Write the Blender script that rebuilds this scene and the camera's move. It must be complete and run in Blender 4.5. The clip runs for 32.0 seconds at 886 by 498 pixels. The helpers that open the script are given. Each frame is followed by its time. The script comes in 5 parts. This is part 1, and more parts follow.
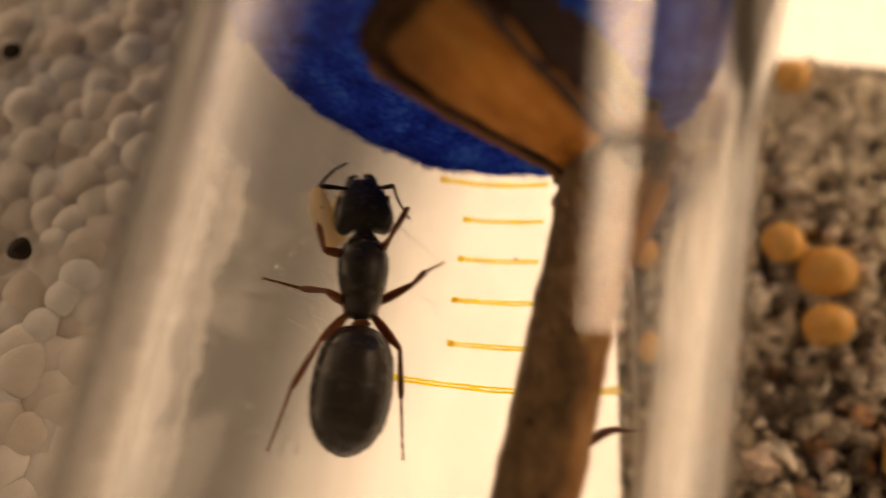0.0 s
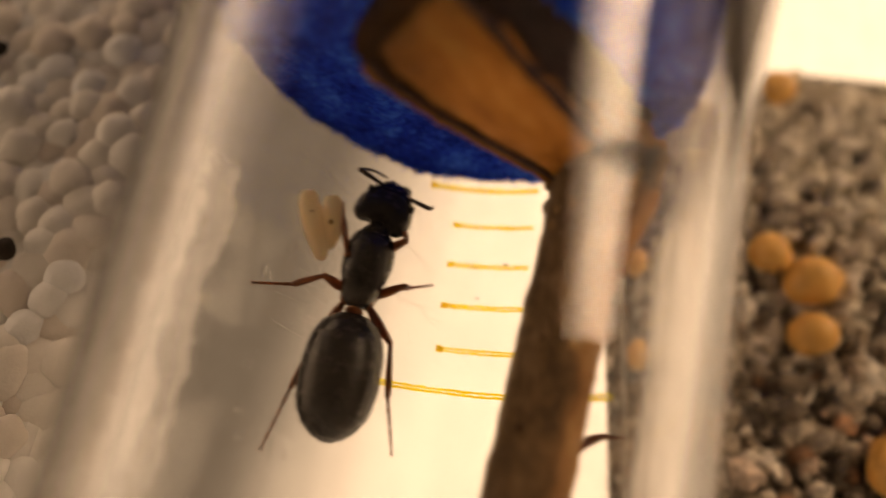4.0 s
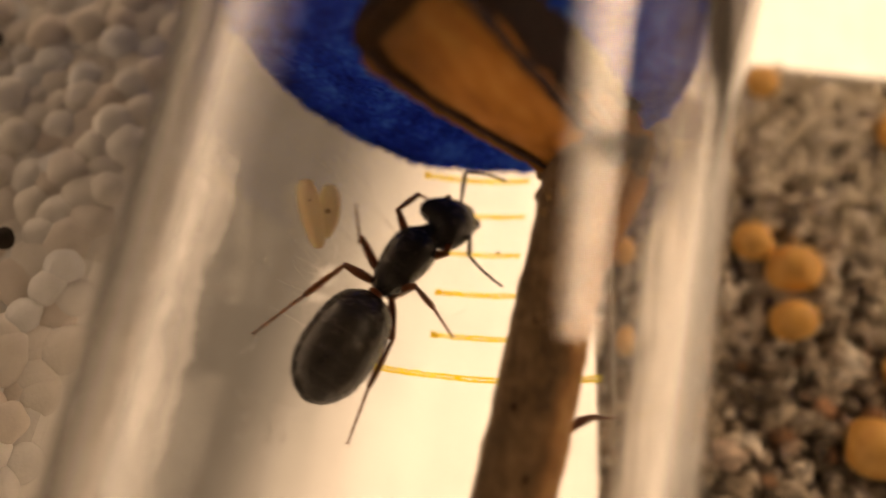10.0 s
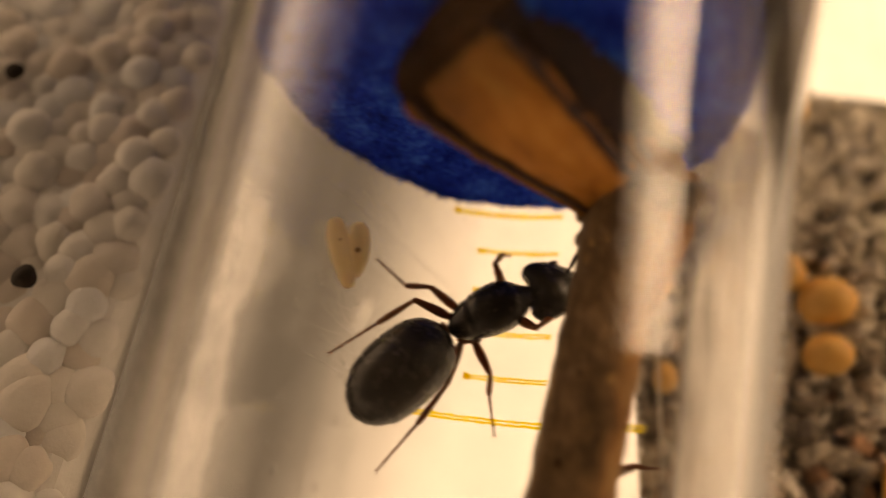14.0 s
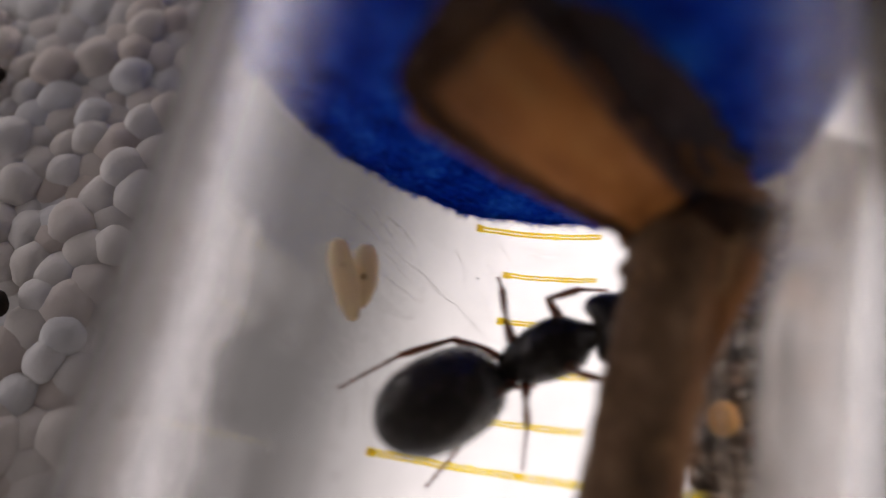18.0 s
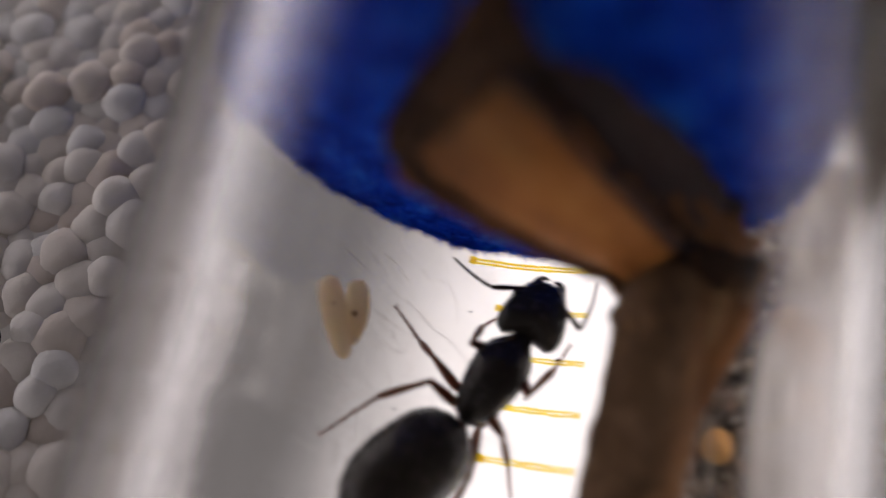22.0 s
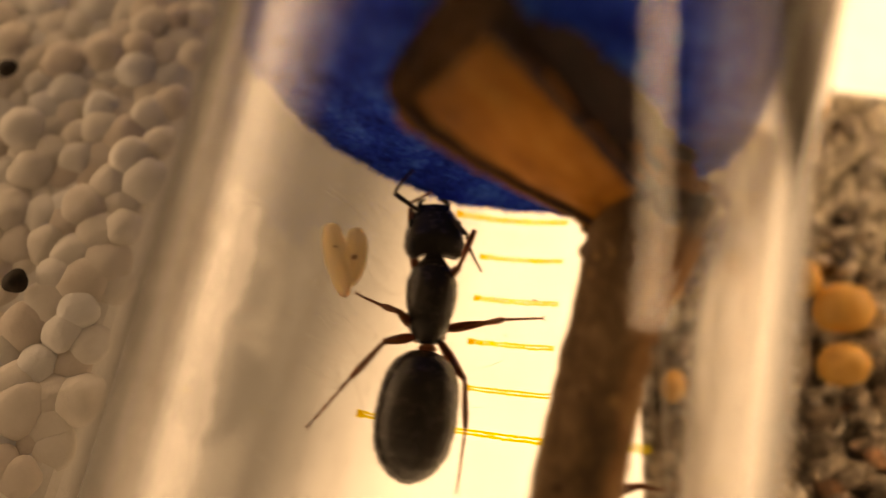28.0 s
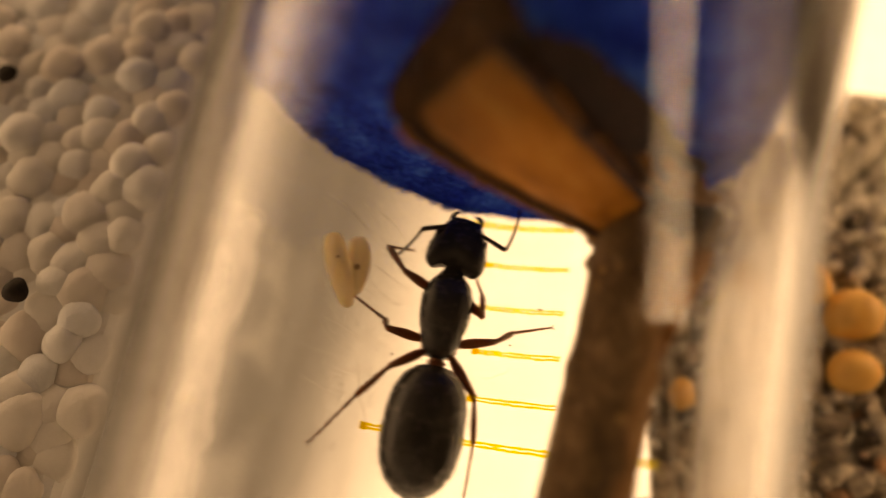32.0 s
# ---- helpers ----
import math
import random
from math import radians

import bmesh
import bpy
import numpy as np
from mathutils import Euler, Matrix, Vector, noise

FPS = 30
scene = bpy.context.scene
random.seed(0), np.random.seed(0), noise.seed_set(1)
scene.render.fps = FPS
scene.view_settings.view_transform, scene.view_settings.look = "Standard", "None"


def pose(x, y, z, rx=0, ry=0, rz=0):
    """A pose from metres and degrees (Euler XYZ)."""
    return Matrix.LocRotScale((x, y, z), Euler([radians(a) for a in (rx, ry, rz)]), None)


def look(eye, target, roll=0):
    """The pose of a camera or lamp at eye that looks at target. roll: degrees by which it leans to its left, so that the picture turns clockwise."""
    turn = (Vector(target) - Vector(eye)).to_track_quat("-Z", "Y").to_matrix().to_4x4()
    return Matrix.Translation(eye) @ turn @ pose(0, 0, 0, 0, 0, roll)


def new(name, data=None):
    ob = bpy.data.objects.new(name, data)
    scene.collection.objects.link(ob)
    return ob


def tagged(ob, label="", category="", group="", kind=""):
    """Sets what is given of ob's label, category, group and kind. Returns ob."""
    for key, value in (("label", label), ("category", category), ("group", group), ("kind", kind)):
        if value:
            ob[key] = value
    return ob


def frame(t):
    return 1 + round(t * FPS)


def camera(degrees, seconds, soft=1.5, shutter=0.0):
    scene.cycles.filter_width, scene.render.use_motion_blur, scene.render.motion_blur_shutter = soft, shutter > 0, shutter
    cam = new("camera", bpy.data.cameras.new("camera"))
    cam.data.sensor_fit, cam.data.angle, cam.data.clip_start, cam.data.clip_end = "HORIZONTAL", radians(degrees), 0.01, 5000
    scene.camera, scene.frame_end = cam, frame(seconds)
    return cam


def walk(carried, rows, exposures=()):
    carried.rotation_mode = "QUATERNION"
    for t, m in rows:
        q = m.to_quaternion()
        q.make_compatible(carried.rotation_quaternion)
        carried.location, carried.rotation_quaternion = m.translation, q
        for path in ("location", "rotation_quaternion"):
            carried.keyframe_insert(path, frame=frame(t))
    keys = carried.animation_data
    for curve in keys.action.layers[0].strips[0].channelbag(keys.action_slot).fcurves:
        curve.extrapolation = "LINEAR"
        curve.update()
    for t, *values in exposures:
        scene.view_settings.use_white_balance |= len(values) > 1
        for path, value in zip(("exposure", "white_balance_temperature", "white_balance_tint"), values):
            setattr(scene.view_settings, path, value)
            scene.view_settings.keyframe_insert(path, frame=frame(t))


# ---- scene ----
# ---- camera and its path ----
cam = camera(66.93, 32.0, soft=0.5)
cam.data.dof.use_dof = True
cam.data.dof.focus_distance = 0.0353
cam.data.dof.aperture_fstop = 13.5
PATH = [
    (0, 0.000609, -0.000215, 0.038254, 20.886, 2.945, 8.214),
    (0.5, 0.001473, 0.000070, 0.037768, 21.373, 3.924, 9.248),
    (1, 0.001117, -0.000091, 0.037467, 21.044, 2.709, 8.965),
    (1.5, 0.001182, 0.000223, 0.037097, 21.043, 3.029, 9.098),
    (2, 0.000810, 0.000038, 0.037226, 21.295, 2.519, 8.739),
    (2.5, 0.000795, 0.000013, 0.037368, 21.538, 2.435, 8.769),
    (3, 0.000626, -0.000004, 0.037783, 21.503, 2.101, 8.802),
    (3.5, 0.000490, -0.000191, 0.038050, 21.541, 1.803, 8.526),
    (5.5, 0.000221, -0.000465, 0.038695, 21.193, 1.109, 8.263),
    (6, 0.000205, -0.000554, 0.038960, 21.117, 0.949, 8.176),
    (6.5, 0.000221, -0.000527, 0.038737, 21.268, 1.049, 8.291),
    (7, 0.000266, -0.000500, 0.038522, 21.345, 1.285, 8.229),
    (7.5, 0.000510, -0.000282, 0.037810, 21.444, 1.811, 8.544),
    (8, 0.000493, -0.000204, 0.037770, 21.116, 1.886, 8.408),
    (8.5, 0.000410, -0.000594, 0.038081, 21.348, 1.523, 8.291),
    (9, 0.000257, -0.000668, 0.038323, 21.233, 1.105, 8.228),
    (9.5, 0.000132, -0.000919, 0.038704, 21.200, 0.779, 7.880),
    (10, 0.000057, -0.001103, 0.038953, 21.058, 0.532, 7.845),
    (10.5, 0.000032, -0.001455, 0.039306, 21.134, 0.198, 7.710),
    (11, -0.000173, -0.001975, 0.040006, 20.689, -0.176, 7.394),
    (11.5, -0.000495, -0.002576, 0.040463, 20.344, -0.610, 6.943),
    (12, -0.000558, -0.002933, 0.040480, 20.346, -0.707, 6.758),
    (12.5, -0.000635, -0.002936, 0.040604, 20.131, -0.789, 6.640),
    (13, -0.000473, -0.002904, 0.040667, 20.416, -0.701, 6.765),
    (13.5, -0.000502, -0.002004, 0.039992, 20.725, -0.482, 7.092),
    (14, -0.001848, 0.000720, 0.038755, 21.591, 0.736, 8.010),
    (14.5, -0.002175, 0.002896, 0.037966, 21.697, 1.541, 8.260),
    (15, -0.002314, 0.003973, 0.035513, 21.854, 2.693, 9.232),
    (15.5, -0.002102, 0.003917, 0.034996, 21.550, 2.728, 9.070),
    (17.5, -0.001785, 0.003688, 0.034501, 21.847, 3.079, 9.113),
    (18, -0.001829, 0.003636, 0.034578, 21.869, 2.994, 9.042),
    (18.5, -0.001869, 0.003583, 0.034620, 21.861, 2.811, 9.013),
    (19, -0.002021, 0.003600, 0.034795, 21.568, 2.615, 8.792),
    (19.5, -0.001970, 0.003971, 0.034983, 21.529, 2.594, 9.038),
    (20, -0.002260, 0.004568, 0.035813, 21.220, 2.448, 8.834),
    (20.5, -0.002496, 0.006492, 0.035484, 21.182, 2.342, 8.629),
    (21, -0.002236, 0.006627, 0.034318, 21.127, 3.001, 9.021),
    (21.5, -0.001743, 0.006202, 0.034712, 21.292, 3.257, 9.390),
    (22, -0.001616, 0.005821, 0.035216, 21.097, 3.129, 9.307),
    (22.5, -0.001520, 0.005608, 0.035355, 21.372, 3.107, 9.265),
    (23, -0.001593, 0.005358, 0.036070, 21.318, 2.698, 9.008),
    (23.5, -0.001528, 0.004974, 0.036303, 21.635, 2.552, 9.215),
    (24, -0.001468, 0.004913, 0.036399, 21.486, 2.651, 9.255),
    (24.5, -0.001614, 0.004703, 0.036770, 21.538, 2.128, 8.946),
    (26.5, -0.001736, 0.004392, 0.037156, 20.771, 2.184, 8.946),
    (27, -0.001713, 0.004143, 0.037231, 20.541, 2.456, 9.150),
    (27.5, -0.002043, 0.003309, 0.037951, 20.179, 1.312, 8.469),
    (28, -0.001406, 0.002367, 0.037967, 20.396, 1.585, 8.784),
    (28.5, -0.001938, 0.002879, 0.037952, 19.401, 1.344, 8.208),
    (29, -0.001782, 0.003009, 0.038094, 19.481, 1.426, 8.413),
    (29.5, -0.001512, 0.003346, 0.037595, 19.530, 2.121, 8.801),
    (30, -0.001357, 0.003490, 0.037652, 19.733, 2.182, 9.112),
    (30.5, -0.001484, 0.003355, 0.037821, 19.639, 1.882, 8.963),
    (31, -0.001606, 0.003284, 0.037900, 19.603, 1.844, 8.693),
    (31.5, -0.001511, 0.003397, 0.037644, 19.684, 2.121, 8.829),
    (32, -0.001484, 0.003364, 0.037765, 19.811, 2.029, 8.918),
]

WARM, COOL = 11500, 6100
TONE = [(0, 0.2, WARM, 26), (13.4, 0.22, WARM, 26), (14.0, 0.1, WARM + 1400, 26), (14.6, 0.1, WARM + 1400, 26), (15.0, -0.15, 8000, 22), (15.6, 0.3, COOL, 22), (20.0, 0.3, COOL, 22), (21.0, 0.4, COOL, 22), (25.2, 0.37, COOL, 22), (25.8, 0.6, WARM + 7000, 28), (32, 0.6, WARM + 7000, 28)]
walk(cam, [(t, pose(x, y, z, rx, ry, rz)) for t, x, y, z, rx, ry, rz in PATH], TONE)

# ---- light ----
MM = 0.001
world = bpy.data.worlds.new("room_light")
scene.world = world
world.use_nodes = True
# background light graded by hand: dim overhead, strong low down, stronger towards -x
wt = world.node_tree
wtc, wsep, wmr = (wt.nodes.new(k) for k in ("ShaderNodeTexCoord", "ShaderNodeSeparateXYZ", "ShaderNodeMapRange"))
wt.links.new(wtc.outputs["Generated"], wsep.inputs[0])
wmr.interpolation_type = "SMOOTHSTEP"
for key, value in (("From Min", 0.05), ("From Max", 0.45), ("To Min", 0.85), ("To Max", 0.17)):
    wmr.inputs[key].default_value = value
wt.links.new(wsep.outputs["Z"], wmr.inputs["Value"])
wt.nodes["Background"].inputs["Color"].default_value = (1.0, 0.93, 0.84, 1)
wside = wt.nodes.new("ShaderNodeMapRange")
wside.interpolation_type = "SMOOTHSTEP"
for key, value in (("From Min", -0.5), ("From Max", 0.4), ("To Min", 2.4), ("To Max", 0.6)):
    wside.inputs[key].default_value = value
wt.links.new(wsep.outputs["X"], wside.inputs["Value"])
wmul = wt.nodes.new("ShaderNodeMath")
wmul.operation = "MULTIPLY"
wt.links.new(wmr.outputs["Result"], wmul.inputs[0])
wt.links.new(wside.outputs["Result"], wmul.inputs[1])
# the background is also dimmed towards -y, to hold down light from behind
wback = wt.nodes.new("ShaderNodeMapRange")
wback.interpolation_type = "SMOOTHSTEP"
for key, value in (("From Min", -0.75), ("From Max", 0.1), ("To Min", 0.45), ("To Max", 1.0)):
    wback.inputs[key].default_value = value
wt.links.new(wsep.outputs["Y"], wback.inputs["Value"])
wmul_b = wt.nodes.new("ShaderNodeMath")
wmul_b.operation = "MULTIPLY"
wt.links.new(wmul.outputs[0], wmul_b.inputs[0])
wt.links.new(wback.outputs["Result"], wmul_b.inputs[1])
wt.links.new(wmul_b.outputs[0], wt.nodes["Background"].inputs["Strength"])


# ---- materials ----
def shader(name, rough=0.5, base=(0.5, 0.5, 0.5), metal=0.0):
    m = bpy.data.materials.new(name)
    m.use_nodes = True
    nt = m.node_tree
    bsdf = nt.nodes["Principled BSDF"]
    bsdf.inputs["Base Color"].default_value = (*base, 1)
    bsdf.inputs["Roughness"].default_value = rough
    bsdf.inputs["Metallic"].default_value = metal
    return m, nt, bsdf


def node(nt, kind, **values):
    n = nt.nodes.new(kind)
    for key, value in values.items():
        if key in n.inputs:
            n.inputs[key].default_value = value
    return n


def coords(nt, stretch=(1, 1, 1)):
    tc = node(nt, "ShaderNodeTexCoord")
    mp = node(nt, "ShaderNodeMapping")
    mp.inputs["Scale"].default_value = [1000 * s for s in stretch]
    nt.links.new(tc.outputs["Object"], mp.inputs["Vector"])
    return mp.outputs["Vector"]


def ramp(nt, source, stops):
    r = node(nt, "ShaderNodeValToRGB")
    els = r.color_ramp.elements
    while len(els) < len(stops):
        els.new(0.5)
    for el, (at, colour) in zip(els, stops):
        el.position, el.color = at, (*colour, 1)
    nt.links.new(source, r.inputs["Fac"])
    return r.outputs["Color"]


def grain(name, stops, scale, detail=6, rough=0.5, bump=0.0, bump_scale=None, stretch=(1, 1, 1), rough_var=0.0):
    """A principled material whose colour runs over a noise of that many waves a millimetre."""
    m, nt, bsdf = shader(name, rough)
    vec = coords(nt, stretch)
    n1 = node(nt, "ShaderNodeTexNoise", Scale=scale, Detail=detail, Roughness=0.62)
    nt.links.new(vec, n1.inputs["Vector"])
    n2 = node(nt, "ShaderNodeTexNoise", Scale=scale * 0.18, Detail=3)
    nt.links.new(vec, n2.inputs["Vector"])
    mix = node(nt, "ShaderNodeMath")
    mix.operation = "MULTIPLY_ADD"
    mix.inputs[1].default_value = 0.55
    half = node(nt, "ShaderNodeMath")
    half.operation = "MULTIPLY"
    half.inputs[1].default_value = 0.45
    nt.links.new(n2.outputs["Fac"], half.inputs[0])
    nt.links.new(n1.outputs["Fac"], mix.inputs[0])
    nt.links.new(half.outputs[0], mix.inputs[2])
    nt.links.new(ramp(nt, mix.outputs[0], stops), bsdf.inputs["Base Color"])
    if bump:
        n3 = node(nt, "ShaderNodeTexNoise", Scale=bump_scale or scale * 2, Detail=5)
        nt.links.new(vec, n3.inputs["Vector"])
        b = node(nt, "ShaderNodeBump", Strength=bump, Distance=0.0002)
        nt.links.new(n3.outputs["Fac"], b.inputs["Height"])
        nt.links.new(b.outputs["Normal"], bsdf.inputs["Normal"])
    if rough_var:
        mr = node(nt, "ShaderNodeMapRange")
        mr.inputs["To Min"].default_value, mr.inputs["To Max"].default_value = rough - rough_var, rough + rough_var
        nt.links.new(n1.outputs["Fac"], mr.inputs["Value"])
        nt.links.new(mr.outputs["Result"], bsdf.inputs["Roughness"])
    return m, nt, bsdf


CHITIN, nt, bsdf = grain("black_chitin", [(0.3, (0.018, 0.015, 0.012)), (0.7, (0.03, 0.024, 0.019))], 1.5, rough=0.27, bump=0.05, bump_scale=12, rough_var=0.03)
bsdf.inputs["Specular IOR Level"].default_value = 0.34
LEG_CHITIN, nt, bsdf = grain("red_brown_chitin", [(0.3, (0.19, 0.058, 0.024)), (0.7, (0.48, 0.18, 0.08))], 1.2, rough=0.35, bump=0.1, bump_scale=8)
FEELER_CHITIN, nt, bsdf = grain("dark_brown_chitin", [(0.3, (0.02, 0.011, 0.007)), (0.7, (0.05, 0.024, 0.013))], 1.5, rough=0.4)
MEMBRANE, nt, bsdf = grain("pale_joint_skin", [(0.3, (0.35, 0.2, 0.11)), (0.7, (0.5, 0.32, 0.2))], 2.0, rough=0.5)
BARK, nt, bsdf = grain("brown_bark", [(0.34, (0.065, 0.036, 0.018)), (0.5, (0.16, 0.092, 0.046)), (0.66, (0.29, 0.18, 0.1))], 2.6, detail=10, rough=0.6, bump=0.8, bump_scale=6.0, stretch=(1, 0.5, 1))
DARK_BARK, nt, bsdf = grain("dark_bark", [(0.35, (0.014, 0.006, 0.002)), (0.65, (0.08, 0.033, 0.011))], 1.4, rough=0.75, bump=0.7, bump_scale=3)
MAROON_BARK, nt, bsdf = grain("maroon_bark", [(0.32, (0.014, 0.006, 0.007)), (0.68, (0.06, 0.022, 0.016))], 1.3, rough=0.7, bump=0.7, bump_scale=3)
INNER_WOOD, nt, bsdf = grain("orange_inner_wood", [(0.3, (0.2, 0.066, 0.016)), (0.5, (0.54, 0.21, 0.05)), (0.7, (0.72, 0.36, 0.11))], 1.1, detail=8, rough=0.42, bump=0.25, bump_scale=2.5, stretch=(1, 0.3, 1))
BROKEN_WOOD, nt, bsdf = grain("splintered_wood", [(0.3, (0.13, 0.06, 0.022)), (0.7, (0.5, 0.3, 0.13))], 2.2, rough=0.7, bump=0.5, bump_scale=5)
TORN_WOOD, nt, bsdf = grain("torn_reddish_wood", [(0.34, (0.09, 0.036, 0.011)), (0.5, (0.24, 0.1, 0.029)), (0.66, (0.42, 0.2, 0.068))], 1.1, detail=8, rough=0.75, bump=0.8, bump_scale=4, stretch=(1, 0.25, 1))
RED_STEM, nt, bsdf = grain("dry_red_stem", [(0.3, (0.12, 0.03, 0.012)), (0.7, (0.3, 0.1, 0.04))], 2.0, rough=0.6, bump=0.4)
BLUE, nt, bsdf = grain("blue_foam", [(0.33, (0.001, 0.012, 0.2)), (0.5, (0.004, 0.075, 0.72)), (0.66, (0.035, 0.26, 0.98))], 2.6, detail=9, rough=0.95, bump=1.0, bump_scale=6)
YELLOW, nt, bsdf = grain("yellow_print", [(0.35, (0.94, 0.76, 0.04)), (0.65, (0.99, 0.9, 0.16))], 2.5, rough=0.5)
FOAM, nt, bsdf = grain("white_polystyrene", [(0.3, (0.72, 0.69, 0.66)), (0.7, (0.9, 0.88, 0.86))], 0.4, rough=0.6, bump=0.25, bump_scale=3)
oi = node(nt, "ShaderNodeObjectInfo")
tone = node(nt, "ShaderNodeMix")
tone.data_type, tone.blend_type = "RGBA", "MULTIPLY"
tone.inputs["Factor"].default_value = 1.0
nt.links.new(bsdf.inputs["Base Color"].links[0].from_socket, tone.inputs["A"])
nt.links.new(ramp(nt, oi.outputs["Random"], [(0.0, (0.86, 0.78, 0.72)), (0.4, (1.0, 0.97, 0.93)), (1.0, (0.98, 1.0, 1.02))]), tone.inputs["B"])
nt.links.new(tone.outputs["Result"], bsdf.inputs["Base Color"])
bsdf.inputs["Subsurface Weight"].default_value = 0.5
bsdf.inputs["Subsurface Radius"].default_value = (0.002, 0.002, 0.002)
BROOD, nt, bsdf = grain("pale_brood_skin", [(0.3, (0.9, 0.74, 0.5)), (0.7, (0.98, 0.88, 0.7))], 0.9, rough=0.35)
bsdf.inputs["Subsurface Weight"].default_value = 0.6
bsdf.inputs["Subsurface Radius"].default_value = (0.001, 0.0007, 0.0004)
SPECK, nt, bsdf = grain("dark_speck", [(0.3, (0.012, 0.01, 0.009)), (0.7, (0.05, 0.035, 0.025))], 2, rough=0.6)
GUT, nt, bsdf = grain("brown_gut", [(0.3, (0.26, 0.15, 0.06)), (0.7, (0.42, 0.26, 0.12))], 3, rough=0.5)
HAIR, nt, bsdf = grain("pale_fibre", [(0.3, (0.6, 0.55, 0.48)), (0.7, (0.8, 0.76, 0.7))], 2, rough=0.4)
TABLE, nt, bsdf = grain("grey_table", [(0.3, (0.24, 0.2, 0.17)), (0.7, (0.4, 0.34, 0.28))], 0.6, rough=0.6, bump=0.2)
DARK_GLASS, nt, bsdf = grain("black_phone_case", [(0.3, (0.004, 0.004, 0.004)), (0.7, (0.01, 0.01, 0.01))], 0.4, rough=0.6)
bsdf.inputs["Specular IOR Level"].default_value = 0.1
HOUSING, nt, bsdf = grain("white_plastic", [(0.3, (0.7, 0.69, 0.66)), (0.7, (0.8, 0.79, 0.76))], 0.3, rough=0.45)
SEED, nt, bsdf = grain("orange_seed", [(0.3, (0.68, 0.3, 0.07)), (0.7, (0.93, 0.58, 0.2))], 0.6, rough=0.45, bump=0.2)

for m, level in ((BARK, 0.12), (DARK_BARK, 0.08), (INNER_WOOD, 0.15), (BROKEN_WOOD, 0.15), (TORN_WOOD, 0.12), (BLUE, 0.03), (SPECK, 0.1), (FOAM, 0.2), (TABLE, 0.2)):
    m.node_tree.nodes["Principled BSDF"].inputs["Specular IOR Level"].default_value = level


def let_through(m, nt, bsdf, share):
    """Mixes light that passes through into a thin or waxy material."""
    out = nt.nodes["Material Output"]
    tl = node(nt, "ShaderNodeBsdfTranslucent")
    src = bsdf.inputs["Base Color"].links[0].from_socket
    nt.links.new(src, tl.inputs["Color"])
    mx = node(nt, "ShaderNodeMixShader", Fac=share)
    nt.links.new(bsdf.outputs[0], mx.inputs[1])
    nt.links.new(tl.outputs[0], mx.inputs[2])
    nt.links.new(mx.outputs[0], out.inputs["Surface"])


for m, share in ((YELLOW, 0.95), (BROOD, 0.6), (HAIR, 0.6), (LEG_CHITIN, 0.6), (FEELER_CHITIN, 0.3), (GUT, 0.6), (MEMBRANE, 0.5), (RED_STEM, 0.55), (BLUE, 0.3)):
    let_through(m, m.node_tree, m.node_tree.nodes["Principled BSDF"], share)

STONE, nt, bsdf = shader("mixed_gravel", 0.7)
bsdf.inputs["Specular IOR Level"].default_value = 0.15
geo = node(nt, "ShaderNodeNewGeometry")
tint = ramp(nt, geo.outputs["Random Per Island"], [(0.0, (0.11, 0.09, 0.07)), (0.25, (0.27, 0.22, 0.17)), (0.5, (0.42, 0.35, 0.28)), (0.75, (0.56, 0.49, 0.4)), (0.92, (0.85, 0.8, 0.72)), (0.97, (0.46, 0.26, 0.16))])
speckle = node(nt, "ShaderNodeTexNoise", Scale=1.5, Detail=5)
nt.links.new(coords(nt), speckle.inputs["Vector"])
shade = node(nt, "ShaderNodeMix")
shade.data_type, shade.blend_type = "RGBA", "MULTIPLY"
shade.inputs["Factor"].default_value = 0.7
nt.links.new(tint, shade.inputs["A"])
nt.links.new(ramp(nt, speckle.outputs["Fac"], [(0.3, (0.35, 0.35, 0.35)), (0.7, (1.4, 1.35, 1.3))]), shade.inputs["B"])
nt.links.new(shade.outputs["Result"], bsdf.inputs["Base Color"])

PALE_STONE, nt, bsdf = grain("pale_sandstone", [(0.3, (0.5, 0.43, 0.34)), (0.7, (0.85, 0.78, 0.66))], 0.5, rough=0.8, bump=0.3)
DROP, nt, bsdf = shader("clear_water", 0.0, (1.0, 1.0, 1.0))
bsdf.inputs["Transmission Weight"].default_value = 1.0
bsdf.inputs["IOR"].default_value = 1.33
GLASS, nt, bsdf = shader("clear_plastic", 0.02, (0.985, 0.98, 0.97))
bsdf.inputs["Transmission Weight"].default_value = 1.0
bsdf.inputs["IOR"].default_value = 1.45
scratch = node(nt, "ShaderNodeTexNoise", Scale=0.8, Detail=6, Roughness=0.65)
nt.links.new(coords(nt, (2.4, 0.02, 2.4)), scratch.inputs["Vector"])
sb = node(nt, "ShaderNodeBump", Strength=0.012, Distance=0.0003)
nt.links.new(scratch.outputs["Fac"], sb.inputs["Height"])
nt.links.new(sb.outputs["Normal"], bsdf.inputs["Normal"])


def sums(nt, kind, a, b):
    n = node(nt, "ShaderNodeMath")
    n.operation = kind
    for i, q in enumerate((a, b)):
        if isinstance(q, (int, float)):
            n.inputs[i].default_value = q
        else:
            nt.links.new(q, n.inputs[i])
    return n.outputs[0]


def smooth_step(nt, source, low, high, first, last):
    n = node(nt, "ShaderNodeMapRange")
    n.interpolation_type = "SMOOTHSTEP"
    for key, value in (("From Min", low), ("From Max", high), ("To Min", first), ("To Max", last)):
        n.inputs[key].default_value = value
    nt.links.new(source, n.inputs["Value"])
    return n.outputs["Result"]


